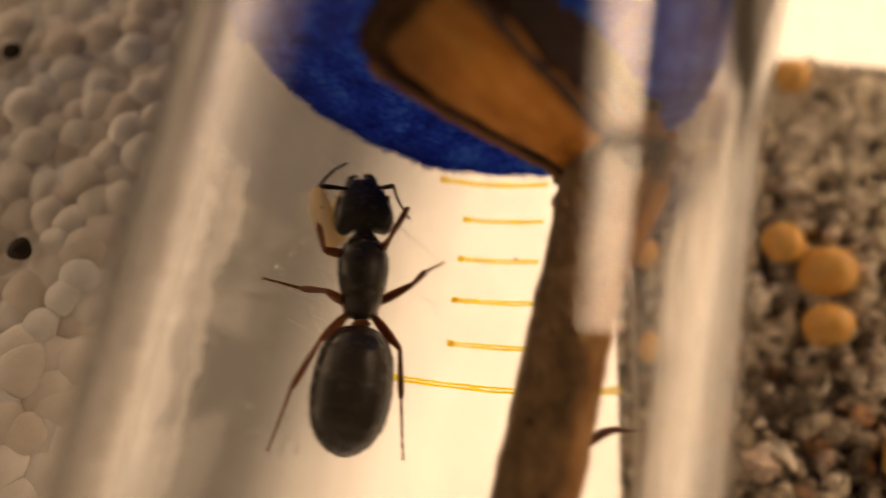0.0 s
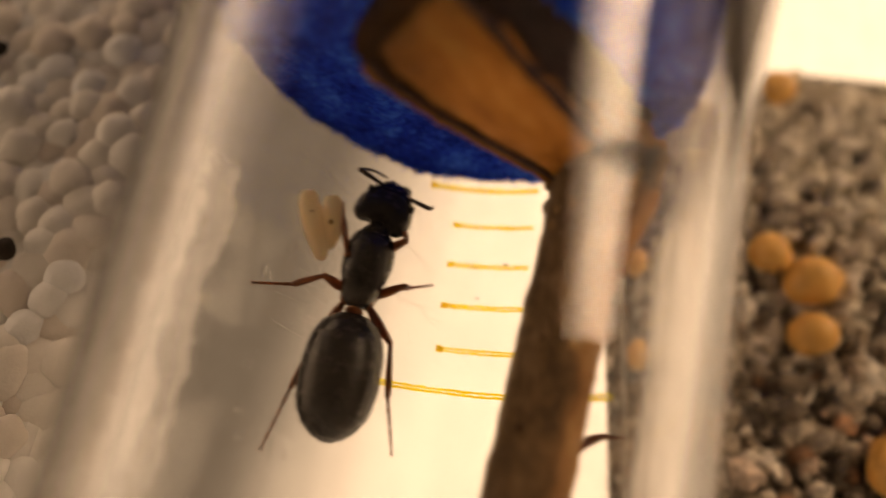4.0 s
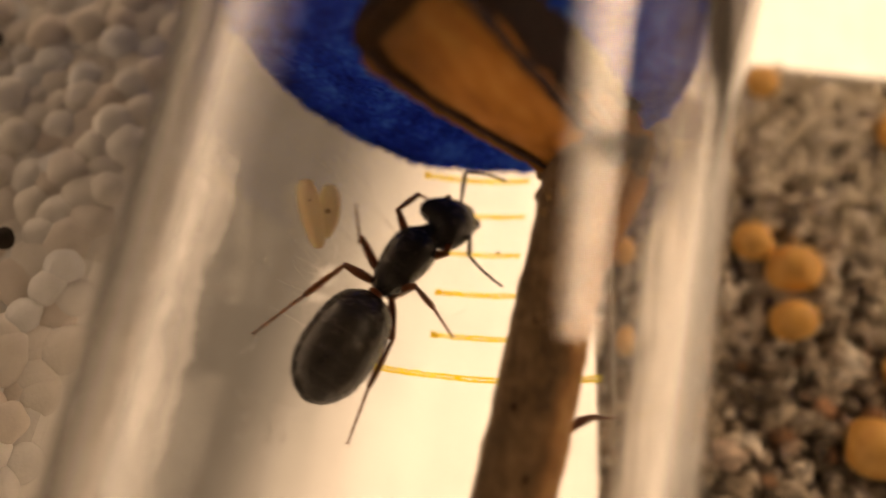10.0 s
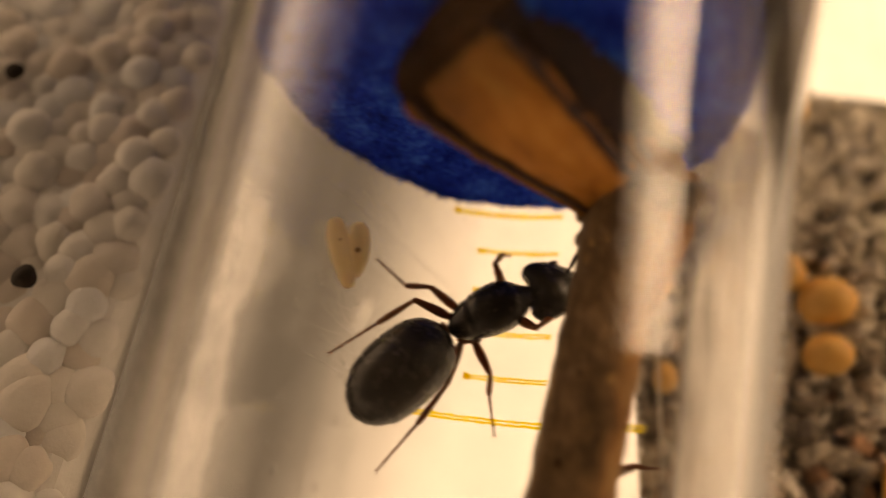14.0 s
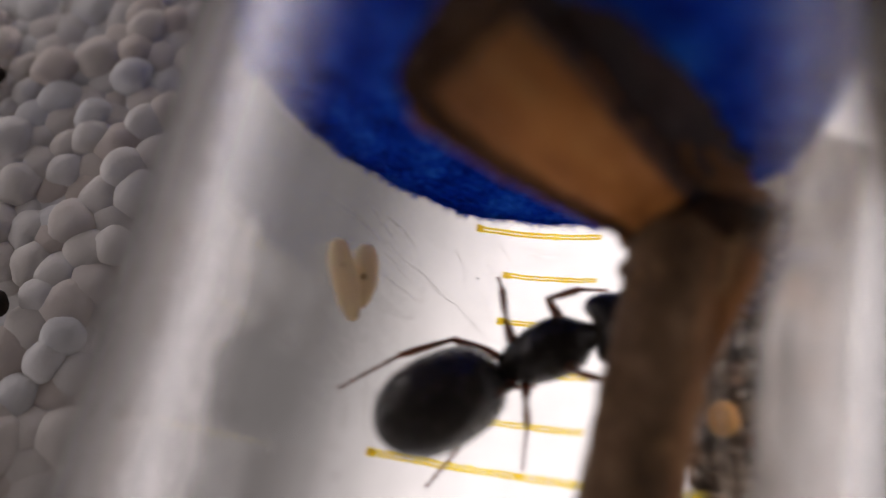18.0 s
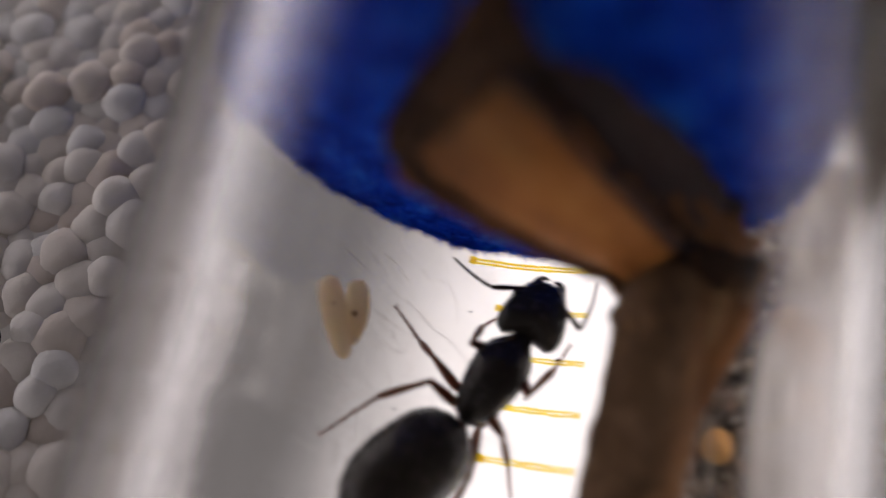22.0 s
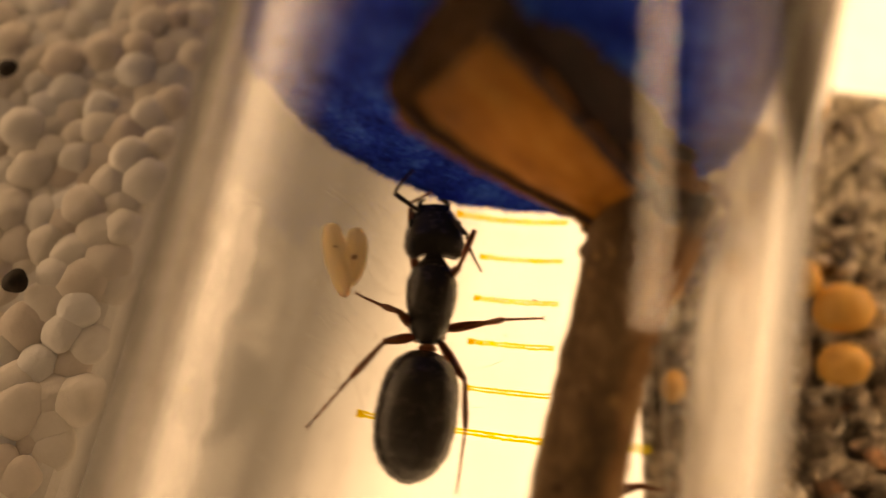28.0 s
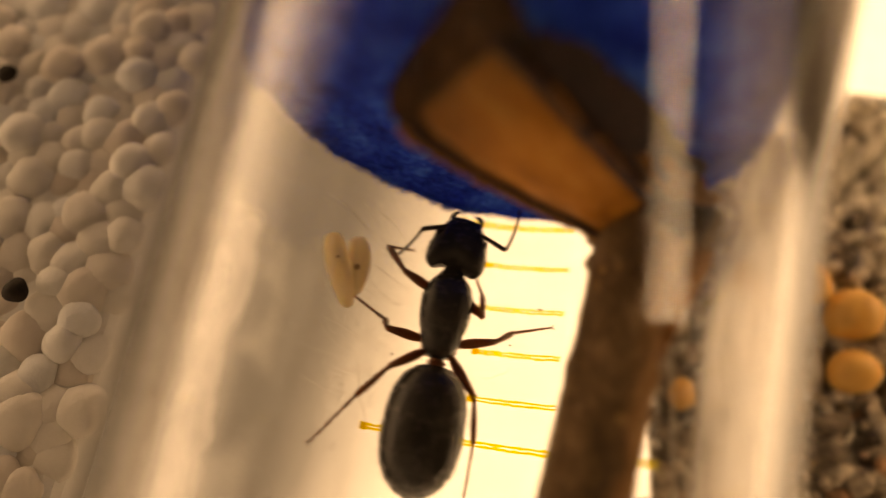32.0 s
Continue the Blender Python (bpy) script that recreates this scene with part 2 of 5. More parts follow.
# the bared wood gets darker towards its broken end
wood = INNER_WOOD.node_tree
wtc2, wsep2 = node(wood, "ShaderNodeTexCoord"), node(wood, "ShaderNodeSeparateXYZ")
wood.links.new(wtc2.outputs["Object"], wsep2.inputs[0])
patch = node(wood, "ShaderNodeTexNoise", Scale=0.35, Detail=5)
wood.links.new(coords(wood), patch.inputs["Vector"])
reach_in = sums(wood, "ADD", wsep2.outputs["Y"], sums(wood, "MULTIPLY", patch.outputs["Fac"], 0.009))
end_tone = node(wood, "ShaderNodeMix")
end_tone.data_type = "RGBA"
wood.links.new(smooth_step(wood, reach_in, 0.0105, 0.0178, 0.0, 0.85), end_tone.inputs["Factor"])
wood_base = wood.nodes["Principled BSDF"].inputs["Base Color"]
wood.links.new(wood_base.links[0].from_socket, end_tone.inputs["A"])
end_tone.inputs["B"].default_value = (0.07, 0.026, 0.009, 1)
wood.links.new(end_tone.outputs["Result"], wood_base)

# the stem's lit side is painted in as lighter orange-brown flecks over the bark
bark = BARK.node_tree
btc, bsep = node(bark, "ShaderNodeTexCoord"), node(bark, "ShaderNodeSeparateXYZ")
bark.links.new(btc.outputs["Object"], bsep.inputs[0])
fleck = node(bark, "ShaderNodeTexNoise", Scale=0.9, Detail=7, Roughness=0.65)
bark.links.new(coords(bark, (1, 0.35, 1)), fleck.inputs["Vector"])
beside = sums(bark, "SUBTRACT", bsep.outputs["X"], sums(bark, "ADD", sums(bark, "MULTIPLY", bsep.outputs["Y"], 0.1115), 0.00316))
beside = sums(bark, "ADD", beside, sums(bark, "MULTIPLY", sums(bark, "SUBTRACT", fleck.outputs["Fac"], 0.5), 0.0026))
lit_side = node(bark, "ShaderNodeMix")
lit_side.data_type = "RGBA"
bark.links.new(smooth_step(bark, beside, 0.0, 0.0014, 0.0, 0.7), lit_side.inputs["Factor"])
bark_base = bark.nodes["Principled BSDF"].inputs["Base Color"]
bark.links.new(bark_base.links[0].from_socket, lit_side.inputs["A"])
bark.links.new(ramp(bark, fleck.outputs["Fac"], [(0.35, (0.2, 0.085, 0.03)), (0.5, (0.36, 0.17, 0.065)), (0.65, (0.52, 0.3, 0.14))]), lit_side.inputs["B"])
bark.links.new(lit_side.outputs["Result"], bark_base)

# light caught in the tube's flanks is painted as pale streaked bands, one stronger
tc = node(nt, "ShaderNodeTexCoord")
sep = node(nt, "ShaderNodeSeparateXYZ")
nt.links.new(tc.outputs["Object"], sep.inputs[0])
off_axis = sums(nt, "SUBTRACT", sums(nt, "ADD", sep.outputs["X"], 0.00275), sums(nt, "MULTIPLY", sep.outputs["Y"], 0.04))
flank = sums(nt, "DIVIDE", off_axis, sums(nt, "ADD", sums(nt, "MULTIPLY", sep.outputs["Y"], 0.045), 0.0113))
edge_glow_r = sums(nt, "MULTIPLY", smooth_step(nt, flank, 0.935, 0.978, 0.0, 0.95), smooth_step(nt, sep.outputs["Y"], 0.0115, 0.017, 1.0, 0.03))
edge_glow_r = sums(nt, "ADD", edge_glow_r, sums(nt, "MULTIPLY", smooth_step(nt, flank, 0.99, 1.012, 0.0, 0.6), smooth_step(nt, sep.outputs["Y"], 0.0115, 0.017, 0.0, 1.0)))
edge_glow_l = smooth_step(nt, flank, -0.97, -0.84, 0.07, 0.0)
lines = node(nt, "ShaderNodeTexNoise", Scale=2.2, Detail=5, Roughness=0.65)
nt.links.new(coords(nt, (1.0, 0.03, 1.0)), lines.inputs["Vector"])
glow_and_smear = sums(nt, "MULTIPLY", sums(nt, "ADD", edge_glow_r, edge_glow_l), smooth_step(nt, lines.outputs["Fac"], 0.36, 0.62, 0.3, 1.0))
# and its wall bears faint smears
smear = node(nt, "ShaderNodeTexNoise", Scale=0.22, Detail=6, Roughness=0.6, Distortion=0.8)
nt.links.new(coords(nt, (1.0, 0.45, 1.0)), smear.inputs["Vector"])
glow_and_smear = sums(nt, "ADD", glow_and_smear, smooth_step(nt, smear.outputs["Fac"], 0.52, 0.68, 0.0, 0.004))
# a reflection painted as a pale strip low on one flank, ragged like dried film
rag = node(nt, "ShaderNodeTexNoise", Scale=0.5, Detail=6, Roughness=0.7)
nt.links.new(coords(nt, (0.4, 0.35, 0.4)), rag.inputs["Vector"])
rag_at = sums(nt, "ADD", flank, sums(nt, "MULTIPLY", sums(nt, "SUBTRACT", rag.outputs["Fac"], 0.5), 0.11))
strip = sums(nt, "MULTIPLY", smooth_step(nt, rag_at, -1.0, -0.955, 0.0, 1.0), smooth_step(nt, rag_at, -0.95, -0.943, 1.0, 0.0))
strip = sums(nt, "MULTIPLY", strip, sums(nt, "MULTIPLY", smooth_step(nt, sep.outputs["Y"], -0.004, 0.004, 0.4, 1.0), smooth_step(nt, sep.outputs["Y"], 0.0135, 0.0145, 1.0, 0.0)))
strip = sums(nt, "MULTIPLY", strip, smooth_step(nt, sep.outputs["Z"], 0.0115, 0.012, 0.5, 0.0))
glow_and_smear = sums(nt, "ADD", glow_and_smear, strip)
pale_diffuse = node(nt, "ShaderNodeBsdfDiffuse", Color=(0.93, 0.91, 0.88, 1))
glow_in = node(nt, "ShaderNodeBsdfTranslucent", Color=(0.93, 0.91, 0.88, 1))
pale_veil = node(nt, "ShaderNodeMixShader", Fac=0.75)
nt.links.new(pale_diffuse.outputs[0], pale_veil.inputs[1])
nt.links.new(glow_in.outputs[0], pale_veil.inputs[2])
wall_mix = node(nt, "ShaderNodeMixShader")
nt.links.new(glow_and_smear, wall_mix.inputs[0])
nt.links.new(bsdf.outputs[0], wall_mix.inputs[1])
nt.links.new(pale_veil.outputs[0], wall_mix.inputs[2])
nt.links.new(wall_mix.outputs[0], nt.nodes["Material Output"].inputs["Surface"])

# the light box's diffuser: its emission is graded to dim towards one edge
GLOW = bpy.data.materials.new("lit_diffuser")
GLOW.use_nodes = True
nt = GLOW.node_tree
nt.nodes.clear()
tc = node(nt, "ShaderNodeTexCoord")
sep = node(nt, "ShaderNodeSeparateXYZ")
nt.links.new(tc.outputs["Object"], sep.inputs[0])
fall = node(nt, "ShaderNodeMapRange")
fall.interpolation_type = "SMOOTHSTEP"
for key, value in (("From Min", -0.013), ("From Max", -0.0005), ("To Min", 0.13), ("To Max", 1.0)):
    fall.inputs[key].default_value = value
# the grading runs askew to the tube
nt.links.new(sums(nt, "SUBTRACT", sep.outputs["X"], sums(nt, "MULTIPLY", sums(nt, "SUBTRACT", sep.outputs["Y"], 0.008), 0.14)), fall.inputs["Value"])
cloud = node(nt, "ShaderNodeTexNoise", Scale=0.25, Detail=5)
nt.links.new(coords(nt), cloud.inputs["Vector"])
uneven = node(nt, "ShaderNodeMapRange")
uneven.inputs["To Min"].default_value, uneven.inputs["To Max"].default_value = 0.6, 1.38
fibres = node(nt, "ShaderNodeTexNoise", Scale=1.3, Detail=10, Roughness=0.78, Distortion=1.5)
nt.links.new(coords(nt, (1, 0.6, 1)), fibres.inputs["Vector"])
streaks = node(nt, "ShaderNodeTexNoise", Scale=0.5, Detail=4)
nt.links.new(coords(nt, (1, 0.04, 1)), streaks.inputs["Vector"])
blend = node(nt, "ShaderNodeMix", Factor=0.5)
nt.links.new(fibres.outputs["Fac"], blend.inputs["A"])
nt.links.new(streaks.outputs["Fac"], blend.inputs["B"])
both = node(nt, "ShaderNodeMix", Factor=0.65)
nt.links.new(cloud.outputs["Fac"], both.inputs["A"])
nt.links.new(blend.outputs["Result"], both.inputs["B"])
nt.links.new(both.outputs["Result"], uneven.inputs["Value"])
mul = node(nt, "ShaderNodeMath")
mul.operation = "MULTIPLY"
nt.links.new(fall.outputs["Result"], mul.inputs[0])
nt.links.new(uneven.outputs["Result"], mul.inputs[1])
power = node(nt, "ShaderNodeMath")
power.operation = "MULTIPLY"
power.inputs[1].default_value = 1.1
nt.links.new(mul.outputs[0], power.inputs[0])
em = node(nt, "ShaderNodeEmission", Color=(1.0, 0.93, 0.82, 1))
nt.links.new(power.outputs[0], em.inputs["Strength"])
mo = node(nt, "ShaderNodeOutputMaterial")
nt.links.new(em.outputs[0], mo.inputs["Surface"])

LAMP_GLOW = bpy.data.materials.new("lamp_diffuser")
LAMP_GLOW.use_nodes = True
nt = LAMP_GLOW.node_tree
nt.nodes.clear()
bars = node(nt, "ShaderNodeTexNoise", Scale=0.2, Detail=6, Roughness=0.75)
nt.links.new(coords(nt, (0.06, 1, 1)), bars.inputs["Vector"])
level = node(nt, "ShaderNodeMapRange")
for key, value in (("From Min", 0.38), ("From Max", 0.62), ("To Min", 3.2), ("To Max", 18.0)):
    level.inputs[key].default_value = value
nt.links.new(bars.outputs["Fac"], level.inputs["Value"])
# the panel's emission is graded brighter low down, to shape its reflected streak
tc = node(nt, "ShaderNodeTexCoord")
sep = node(nt, "ShaderNodeSeparateXYZ")
nt.links.new(tc.outputs["Object"], sep.inputs[0])
low_gain = smooth_step(nt, sep.outputs["Y"], -0.03, 0.004, 1.0, 0.36)
em = node(nt, "ShaderNodeEmission", Color=(1.0, 0.92, 0.8, 1))
nt.links.new(sums(nt, "MULTIPLY", level.outputs["Result"], low_gain), em.inputs["Strength"])
mo = node(nt, "ShaderNodeOutputMaterial")
nt.links.new(em.outputs[0], mo.inputs["Surface"])


# ---- mesh helpers (all in millimetres) ----
def mesh(name, verts, faces, material, smooth=True):
    me = bpy.data.meshes.new(name)
    me.from_pydata([(x * MM, y * MM, z * MM) for x, y, z in verts], [], faces)
    for m in material if isinstance(material, (list, tuple)) else [material]:
        me.materials.append(m)
    if smooth:
        me.polygons.foreach_set("use_smooth", [True] * len(me.polygons))
    me.update()
    return me


def outward(me):
    """Turns a closed mesh's faces to the outside."""
    bm = bmesh.new()
    bm.from_mesh(me)
    bmesh.ops.recalc_face_normals(bm, faces=bm.faces[:])
    bm.to_mesh(me)
    bm.free()
    return me


def part(name, data, parent=None, label="", at=None):
    """Links a mesh as one object, under a thing or a part."""
    ob = new(name, data)
    if parent:
        ob.parent = parent
    if at is not None:
        ob.matrix_basis = at
    if label:
        tagged(ob, label)
    return ob


def thing(name, label, category, group="", kind="", at=None, data=None):
    ob = new(name, data)
    if at is not None:
        ob.matrix_basis = at
    return tagged(ob, label, category, group, kind)


def loft(rings, close=True, loop=True):
    """Verts and faces of a skin over rings of equally many points."""
    n = len(rings[0])
    verts = [p for r in rings for p in r]
    faces = []
    for i in range(len(rings) - 1):
        for j in range(n if loop else n - 1):
            k = (j + 1) % n
            faces.append((i * n + j, i * n + k, (i + 1) * n + k, (i + 1) * n + j))
    if close:
        faces.append(tuple(reversed(range(n))))
        faces.append(tuple((len(rings) - 1) * n + j for j in range(n)))
    return verts, faces


def bumpy(p, scale, amount, seed=0.0):
    return amount * noise.noise(Vector((p[0] * scale + seed, p[1] * scale, p[2] * scale)))


def tube_along(points, radii, n=14, rough=0.0, rough_scale=0.8, squash=1.0, seed=0.0):
    """Rings round a line of points, with uneven radii."""
    pts = [Vector(p) for p in points]
    rings = []
    side = None
    for i, p in enumerate(pts):
        d = (pts[min(i + 1, len(pts) - 1)] - pts[max(i - 1, 0)]).normalized()
        if side is None:
            side = d.orthogonal().normalized()
        side = (side - d * side.dot(d)).normalized()
        up = d.cross(side)
        ring = []
        for j in range(n):
            a = 2 * math.pi * j / n
            v = side * math.cos(a) + up * math.sin(a) * squash
            r = radii[i]
            q = p + v * r
            r *= 1 + bumpy(q, rough_scale, rough, seed)
            ring.append(tuple(p + v * r))
        rings.append(ring)
    return rings


def box(x0, x1, y0, y1, z0, z1, bevel=0.4):
    bm = bmesh.new()
    bmesh.ops.create_cube(bm, size=1.0)
    for v in bm.verts:
        v.co = Vector(((x0 + x1) / 2 + v.co.x * (x1 - x0), (y0 + y1) / 2 + v.co.y * (y1 - y0), (z0 + z1) / 2 + v.co.z * (z1 - z0))) * MM
    if bevel:
        bmesh.ops.bevel(bm, geom=bm.edges[:], offset=bevel * MM, segments=2, profile=0.5, affect="EDGES")
    return bm


def from_bm(name, bm, material, smooth=False):
    me = bpy.data.meshes.new(name)
    bm.to_mesh(me)
    bm.free()
    me.materials.append(material)
    if smooth:
        me.polygons.foreach_set("use_smooth", [True] * len(me.polygons))
    return me


def ball_mesh(name, r, material, rough=0.0, scale=0.6, level=2, squash=(1, 1, 1), seed=0.0):
    bm = bmesh.new()
    bmesh.ops.create_icosphere(bm, subdivisions=level, radius=r)
    for v in bm.verts:
        k = 1 + bumpy(v.co, scale, rough, seed)
        v.co = Vector((v.co.x * k * squash[0], v.co.y * k * squash[1], v.co.z * k * squash[2])) * MM
    return from_bm(name, bm, material, True)


def smooth_rows(rows, n):
    out = []
    ks = [r[0] for r in rows]
    for i in range(n + 1):
        y = ks[0] + (ks[-1] - ks[0]) * i / n
        j = max(k for k in range(len(ks) - 1) if ks[k] <= y + 1e-9)
        u = (y - ks[j]) / (ks[j + 1] - ks[j])
        p = [rows[max(j - 1, 0)], rows[j], rows[j + 1], rows[min(j + 2, len(rows) - 1)]]
        vals = []
        for c in range(1, len(rows[0])):
            a, b, d, e = (q[c] for q in p)
            vals.append(0.5 * (2 * b + (d - a) * u + (2 * a - 5 * b + 4 * d - e) * u * u + (3 * b - a - 3 * d + e) * u ** 3))
        out.append((y, *vals))
    return out


# ---- the tube's shape: it widens a little towards its mouth ----
WALL = 0.5
SIDE = 0.06  # the bore is a little oval: the wall is thicker at the sides


def r_in(y):
    return 10.75 + 0.045 * y


def mid_z(y):
    return r_in(y) + 1.0


def axis_x(y):
    return -2.75 + 0.04 * y


def wall_z(x, y):
    ri = r_in(y)
    k = (x - axis_x(y)) / (ri - SIDE)
    return mid_z(y) - ri * math.sqrt(max(1 - k * k, 0.01))


def flare(y):
    """How much thicker the wall is at one side, more so towards the mouth."""
    k = max(0.0, min(y - 13.5, 12.0))
    return 0.27 + 0.1 * k * k / (k + 2.0)


def on_tube(y, a, r):
    """The point at angle a from straight down, at radius r."""
    pinch = SIDE * min(max((r_in(y) + WALL - r) / WALL, 0.0), 1.0) * min(1.0, r / r_in(y))
    swell = flare(y) * min(max((r - r_in(y)) / WALL, 0.0), 1.0) * (1.0 if math.sin(a) > 0 else 0.2)
    return (axis_x(y) + (r - pinch + swell) * math.sin(a), y, mid_z(y) - r * math.cos(a))


# ---- the setting ----
table = part("table_top", from_bm("table_top", box(-900, 900, -600, 900, -45, -15, 3), TABLE))
tagged(table, "grey table top under the light box", "table", kind="structure")

light_box = thing("light_box", "white light box glowing under the clear tube", "light box")
EDGE = -0.13


def edge_x(y):
    """The light box lies a little askew under the tube: its edge at y."""
    return 8.0 + EDGE * (y - 14)


def askew(bm):
    for v in bm.verts:
        if v.co.x > 0:
            v.co.x += EDGE * (v.co.y - 14 * MM)
    return bm


part("housing", from_bm("housing", askew(box(-22, 8, -70, 37.2, -15, -0.8, 0.6)), HOUSING), light_box)
part("housing", from_bm("housing", box(-22, 8, 37.4, 100, -15, -0.8, 0.6), HOUSING), light_box)
part("housing", from_bm("housing", box(8.2, 46, 37.4, 130, -15, -9.2, 0.6), HOUSING), light_box)
part("housing", from_bm("housing", box(38, 130, -60, 37.2, -15, -9.2, 0.6), HOUSING), light_box)
part("diffuser", from_bm("diffuser", box(38.2, 129, -59, 37, -9.2, -8, 0.2), GLOW), light_box, "glowing white diffuser")
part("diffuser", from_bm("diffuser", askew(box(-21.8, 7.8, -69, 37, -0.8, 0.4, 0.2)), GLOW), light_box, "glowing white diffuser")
part("diffuser", from_bm("diffuser", box(8.2, 45.5, 37.4, 129, -9.2, -8, 0.2), GLOW), light_box, "glowing white diffuser")

# ---- the tube ----
tube = thing("test_tube", "clear plastic test tube lying with yellow graduation marks", "test tube")
SEG = 128
rings = []
ys = [-62 + 2 * i for i in range(35)] + [8 + i for i in range(24)] + [32 + 2 * i for i in range(23)]
for y in ys:
    rings.append([on_tube(y, 2 * math.pi * j / SEG, r_in(y) + WALL) for j in range(SEG)])
for y in reversed(ys):
    rings.append([on_tube(y, 2 * math.pi * j / SEG, r_in(y)) for j in range(SEG)])
rings.append(rings[0])
v, f = loft(rings[:-1], close=False)
last = (len(rings) - 2) * SEG
f += [(last + j, last + (j + 1) % SEG, (j + 1) % SEG, j) for j in range(SEG)]
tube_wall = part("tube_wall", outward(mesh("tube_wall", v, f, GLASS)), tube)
tube_wall.visible_shadow = False


def mark(y, x0, x1, wide):
    """A printed line on the wall: two beaded strands that run into each other."""
    verts, faces = [], []
    r = r_in(y) + WALL + 0.04
    a0, a1 = [math.asin((x - axis_x(y)) / r) for x in (x0, x1)]
    n = max(int((x1 - x0) * 12), 12)
    for strand in (-1, 1):
        start = len(verts)
        for i in range(n + 1):
            a = a0 + (a1 - a0) * i / n
            w = wide * (0.24 + 0.6 * abs(noise.noise((i * 1.3, y, strand * 3))))
            gap = wide * 0.36 * (0.6 + 0.6 * abs(noise.noise((i * 0.21, y, 9))))
            if i < 5:
                w, gap = wide * 0.95, gap * 0.4
            s = 0.05 * noise.noise((i * 0.35, y, 5)) + strand * gap
            verts += [on_tube(y + s - w / 2, a, r), on_tube(y + s + w / 2, a, r), on_tube(y + s + w / 2, a, r - 0.03), on_tube(y + s - w / 2, a, r - 0.03)]
            if i:
                b = start + 4 * (i - 1)
                for k in range(4):
                    m = (k + 1) % 4
                    faces.append((b + k, b + m, b + 4 + m, b + 4 + k))
        faces += [(start + 3, start + 2, start + 1, start), tuple(start + 4 * n + k for k in range(4))]
    return mesh("graduation_mark", verts, faces, YELLOW, False)


for y, x0, x1, wide in ((18.2, -4.1, 2.6, 0.36), (15.75, -2.3, 2.6, 0.3), (13.2, -2.3, 2.6, 0.3), (10.65, -2.3, 2.6, 0.32), (8.05, -2.2, 2.6, 0.34), (5.7, -7.7, 7.2, 0.36)):
    part("graduation_mark", mark(y, x0, x1, wide), tube, "yellow printed line")

# ---- the blue plug ----
plug = thing("foam_plug", "blue fuzzy foam plug pressed into the tube", "plug")
rings = []
N = 280
FACE_Y = 18.6


def face_y(x, z, r):
    """The uneven front of the plug at the share r of its radius."""
    dy = 0.25 * noise.noise((x * 0.5, z * 0.5, 1)) + 0.16 * noise.noise((x * 2.1, z * 2.1, 2)) + 0.14 * noise.noise((x * 4.5, z * 4.5, 3))
    under = min(max((12.9 - z) / 0.5, 0.0), 1.0)
    aside = min(max((-3.0 - x) / 10.0, 0.0), 1.0)
    back = (0.95 * under - 0.35) * aside * aside * (3 - 2 * aside)
    return FACE_Y - dy + back + 0.2 * (max(0.0, r - 0.95) / 0.05) ** 2


for i in range(61):
    r = (i / 60.0) ** 0.9
    ring = []
    for j in range(N):
        a = 2 * math.pi * j / N
        rr = (r_in(FACE_Y) - 0.06) * r
        x, y, z = on_tube(FACE_Y, a, rr)
        ring.append((x, face_y(x, z, r), z))
    rings.append(ring)
for y in (21.2, 24, 28, 34, 40):
    rings.append([on_tube(y, 2 * math.pi * j / N, r_in(y) - 0.06) for j in range(N)])
v, f = loft(rings)
part("foam_body", outward(mesh("foam_body", v, f, BLUE)), plug)
v, f = [], []
for i in range(16000):
    a = random.uniform(0, 2 * math.pi)
    share = random.random() ** (0.5 if i % 2 else 0.06)
    x, y, z = on_tube(FACE_Y, a, (r_in(FACE_Y) - 0.08) * share)
    y = face_y(x, z, share)
    d = Vector((random.uniform(-1, 1), random.uniform(-2.2, -0.4), random.uniform(-1, 1))).normalized() * (random.uniform(0.12, 0.4) if i % 2 else random.uniform(0.15, 0.6))
    s = d.orthogonal().normalized() * 0.024
    u = d.cross(s).normalized() * 0.024
    p = Vector((x, y + 0.03, z))
    b = len(v)
    v += [tuple(p + s), tuple(p - s * 0.5 + u), tuple(p - s * 0.5 - u), tuple(p + d)]
    f += [(b, b + 1, b + 3), (b + 1, b + 2, b + 3), (b + 2, b, b + 3)]
fuzz = part("fuzz", mesh("fuzz", v, f, BLUE, False), plug, "short blue fibres")
tagged(fuzz, kind="stuff")

# ---- the broken twig ----
twig = thing("broken_twig", "brown dry twig with a broken, bent-over top leaning in the tube", "twig")


def line(a, b, n, sag=(0, 0, 0)):
    a, b, s = Vector(a), Vector(b), Vector(sag)
    return [a + (b - a) * (i / n) + s * math.sin(math.pi * i / n) for i in range(n + 1)]


stem_pts = line((1.6, -14, 3.6), (4.9, 15.6, 9.6), 70, (0, 0, 0.2))
stem_r = []
for i in range(71):
    k = i / 70
    r = 2.1 - 0.15 * k
    r += 0.22 * math.exp(-((k - 0.985) / 0.03) ** 2) + 0.14 * math.exp(-((k - 0.78) / 0.012) ** 2) + 0.1 * math.exp(-((k - 0.93) / 0.015) ** 2)
    stem_r.append(r)
v, f = loft(tube_along(stem_pts, stem_r, 64, 0.07, 1.1, 1.0, 3.0))
part("stem", mesh("stem", v, f, BARK), twig)

# the bent-over top: a split husk, bark outside and orange wood inside
A0, A1 = Vector((4.5, 15.8, 10.2)), Vector((-4.5, 17.2, 18.6))
ALONG = (A1 - A0).normalized()
VIEW = Vector((0.1, -0.85, 0.5))
ACROSS = ALONG.cross(VIEW).normalized()
LIFT = ACROSS.cross(ALONG).normalized()
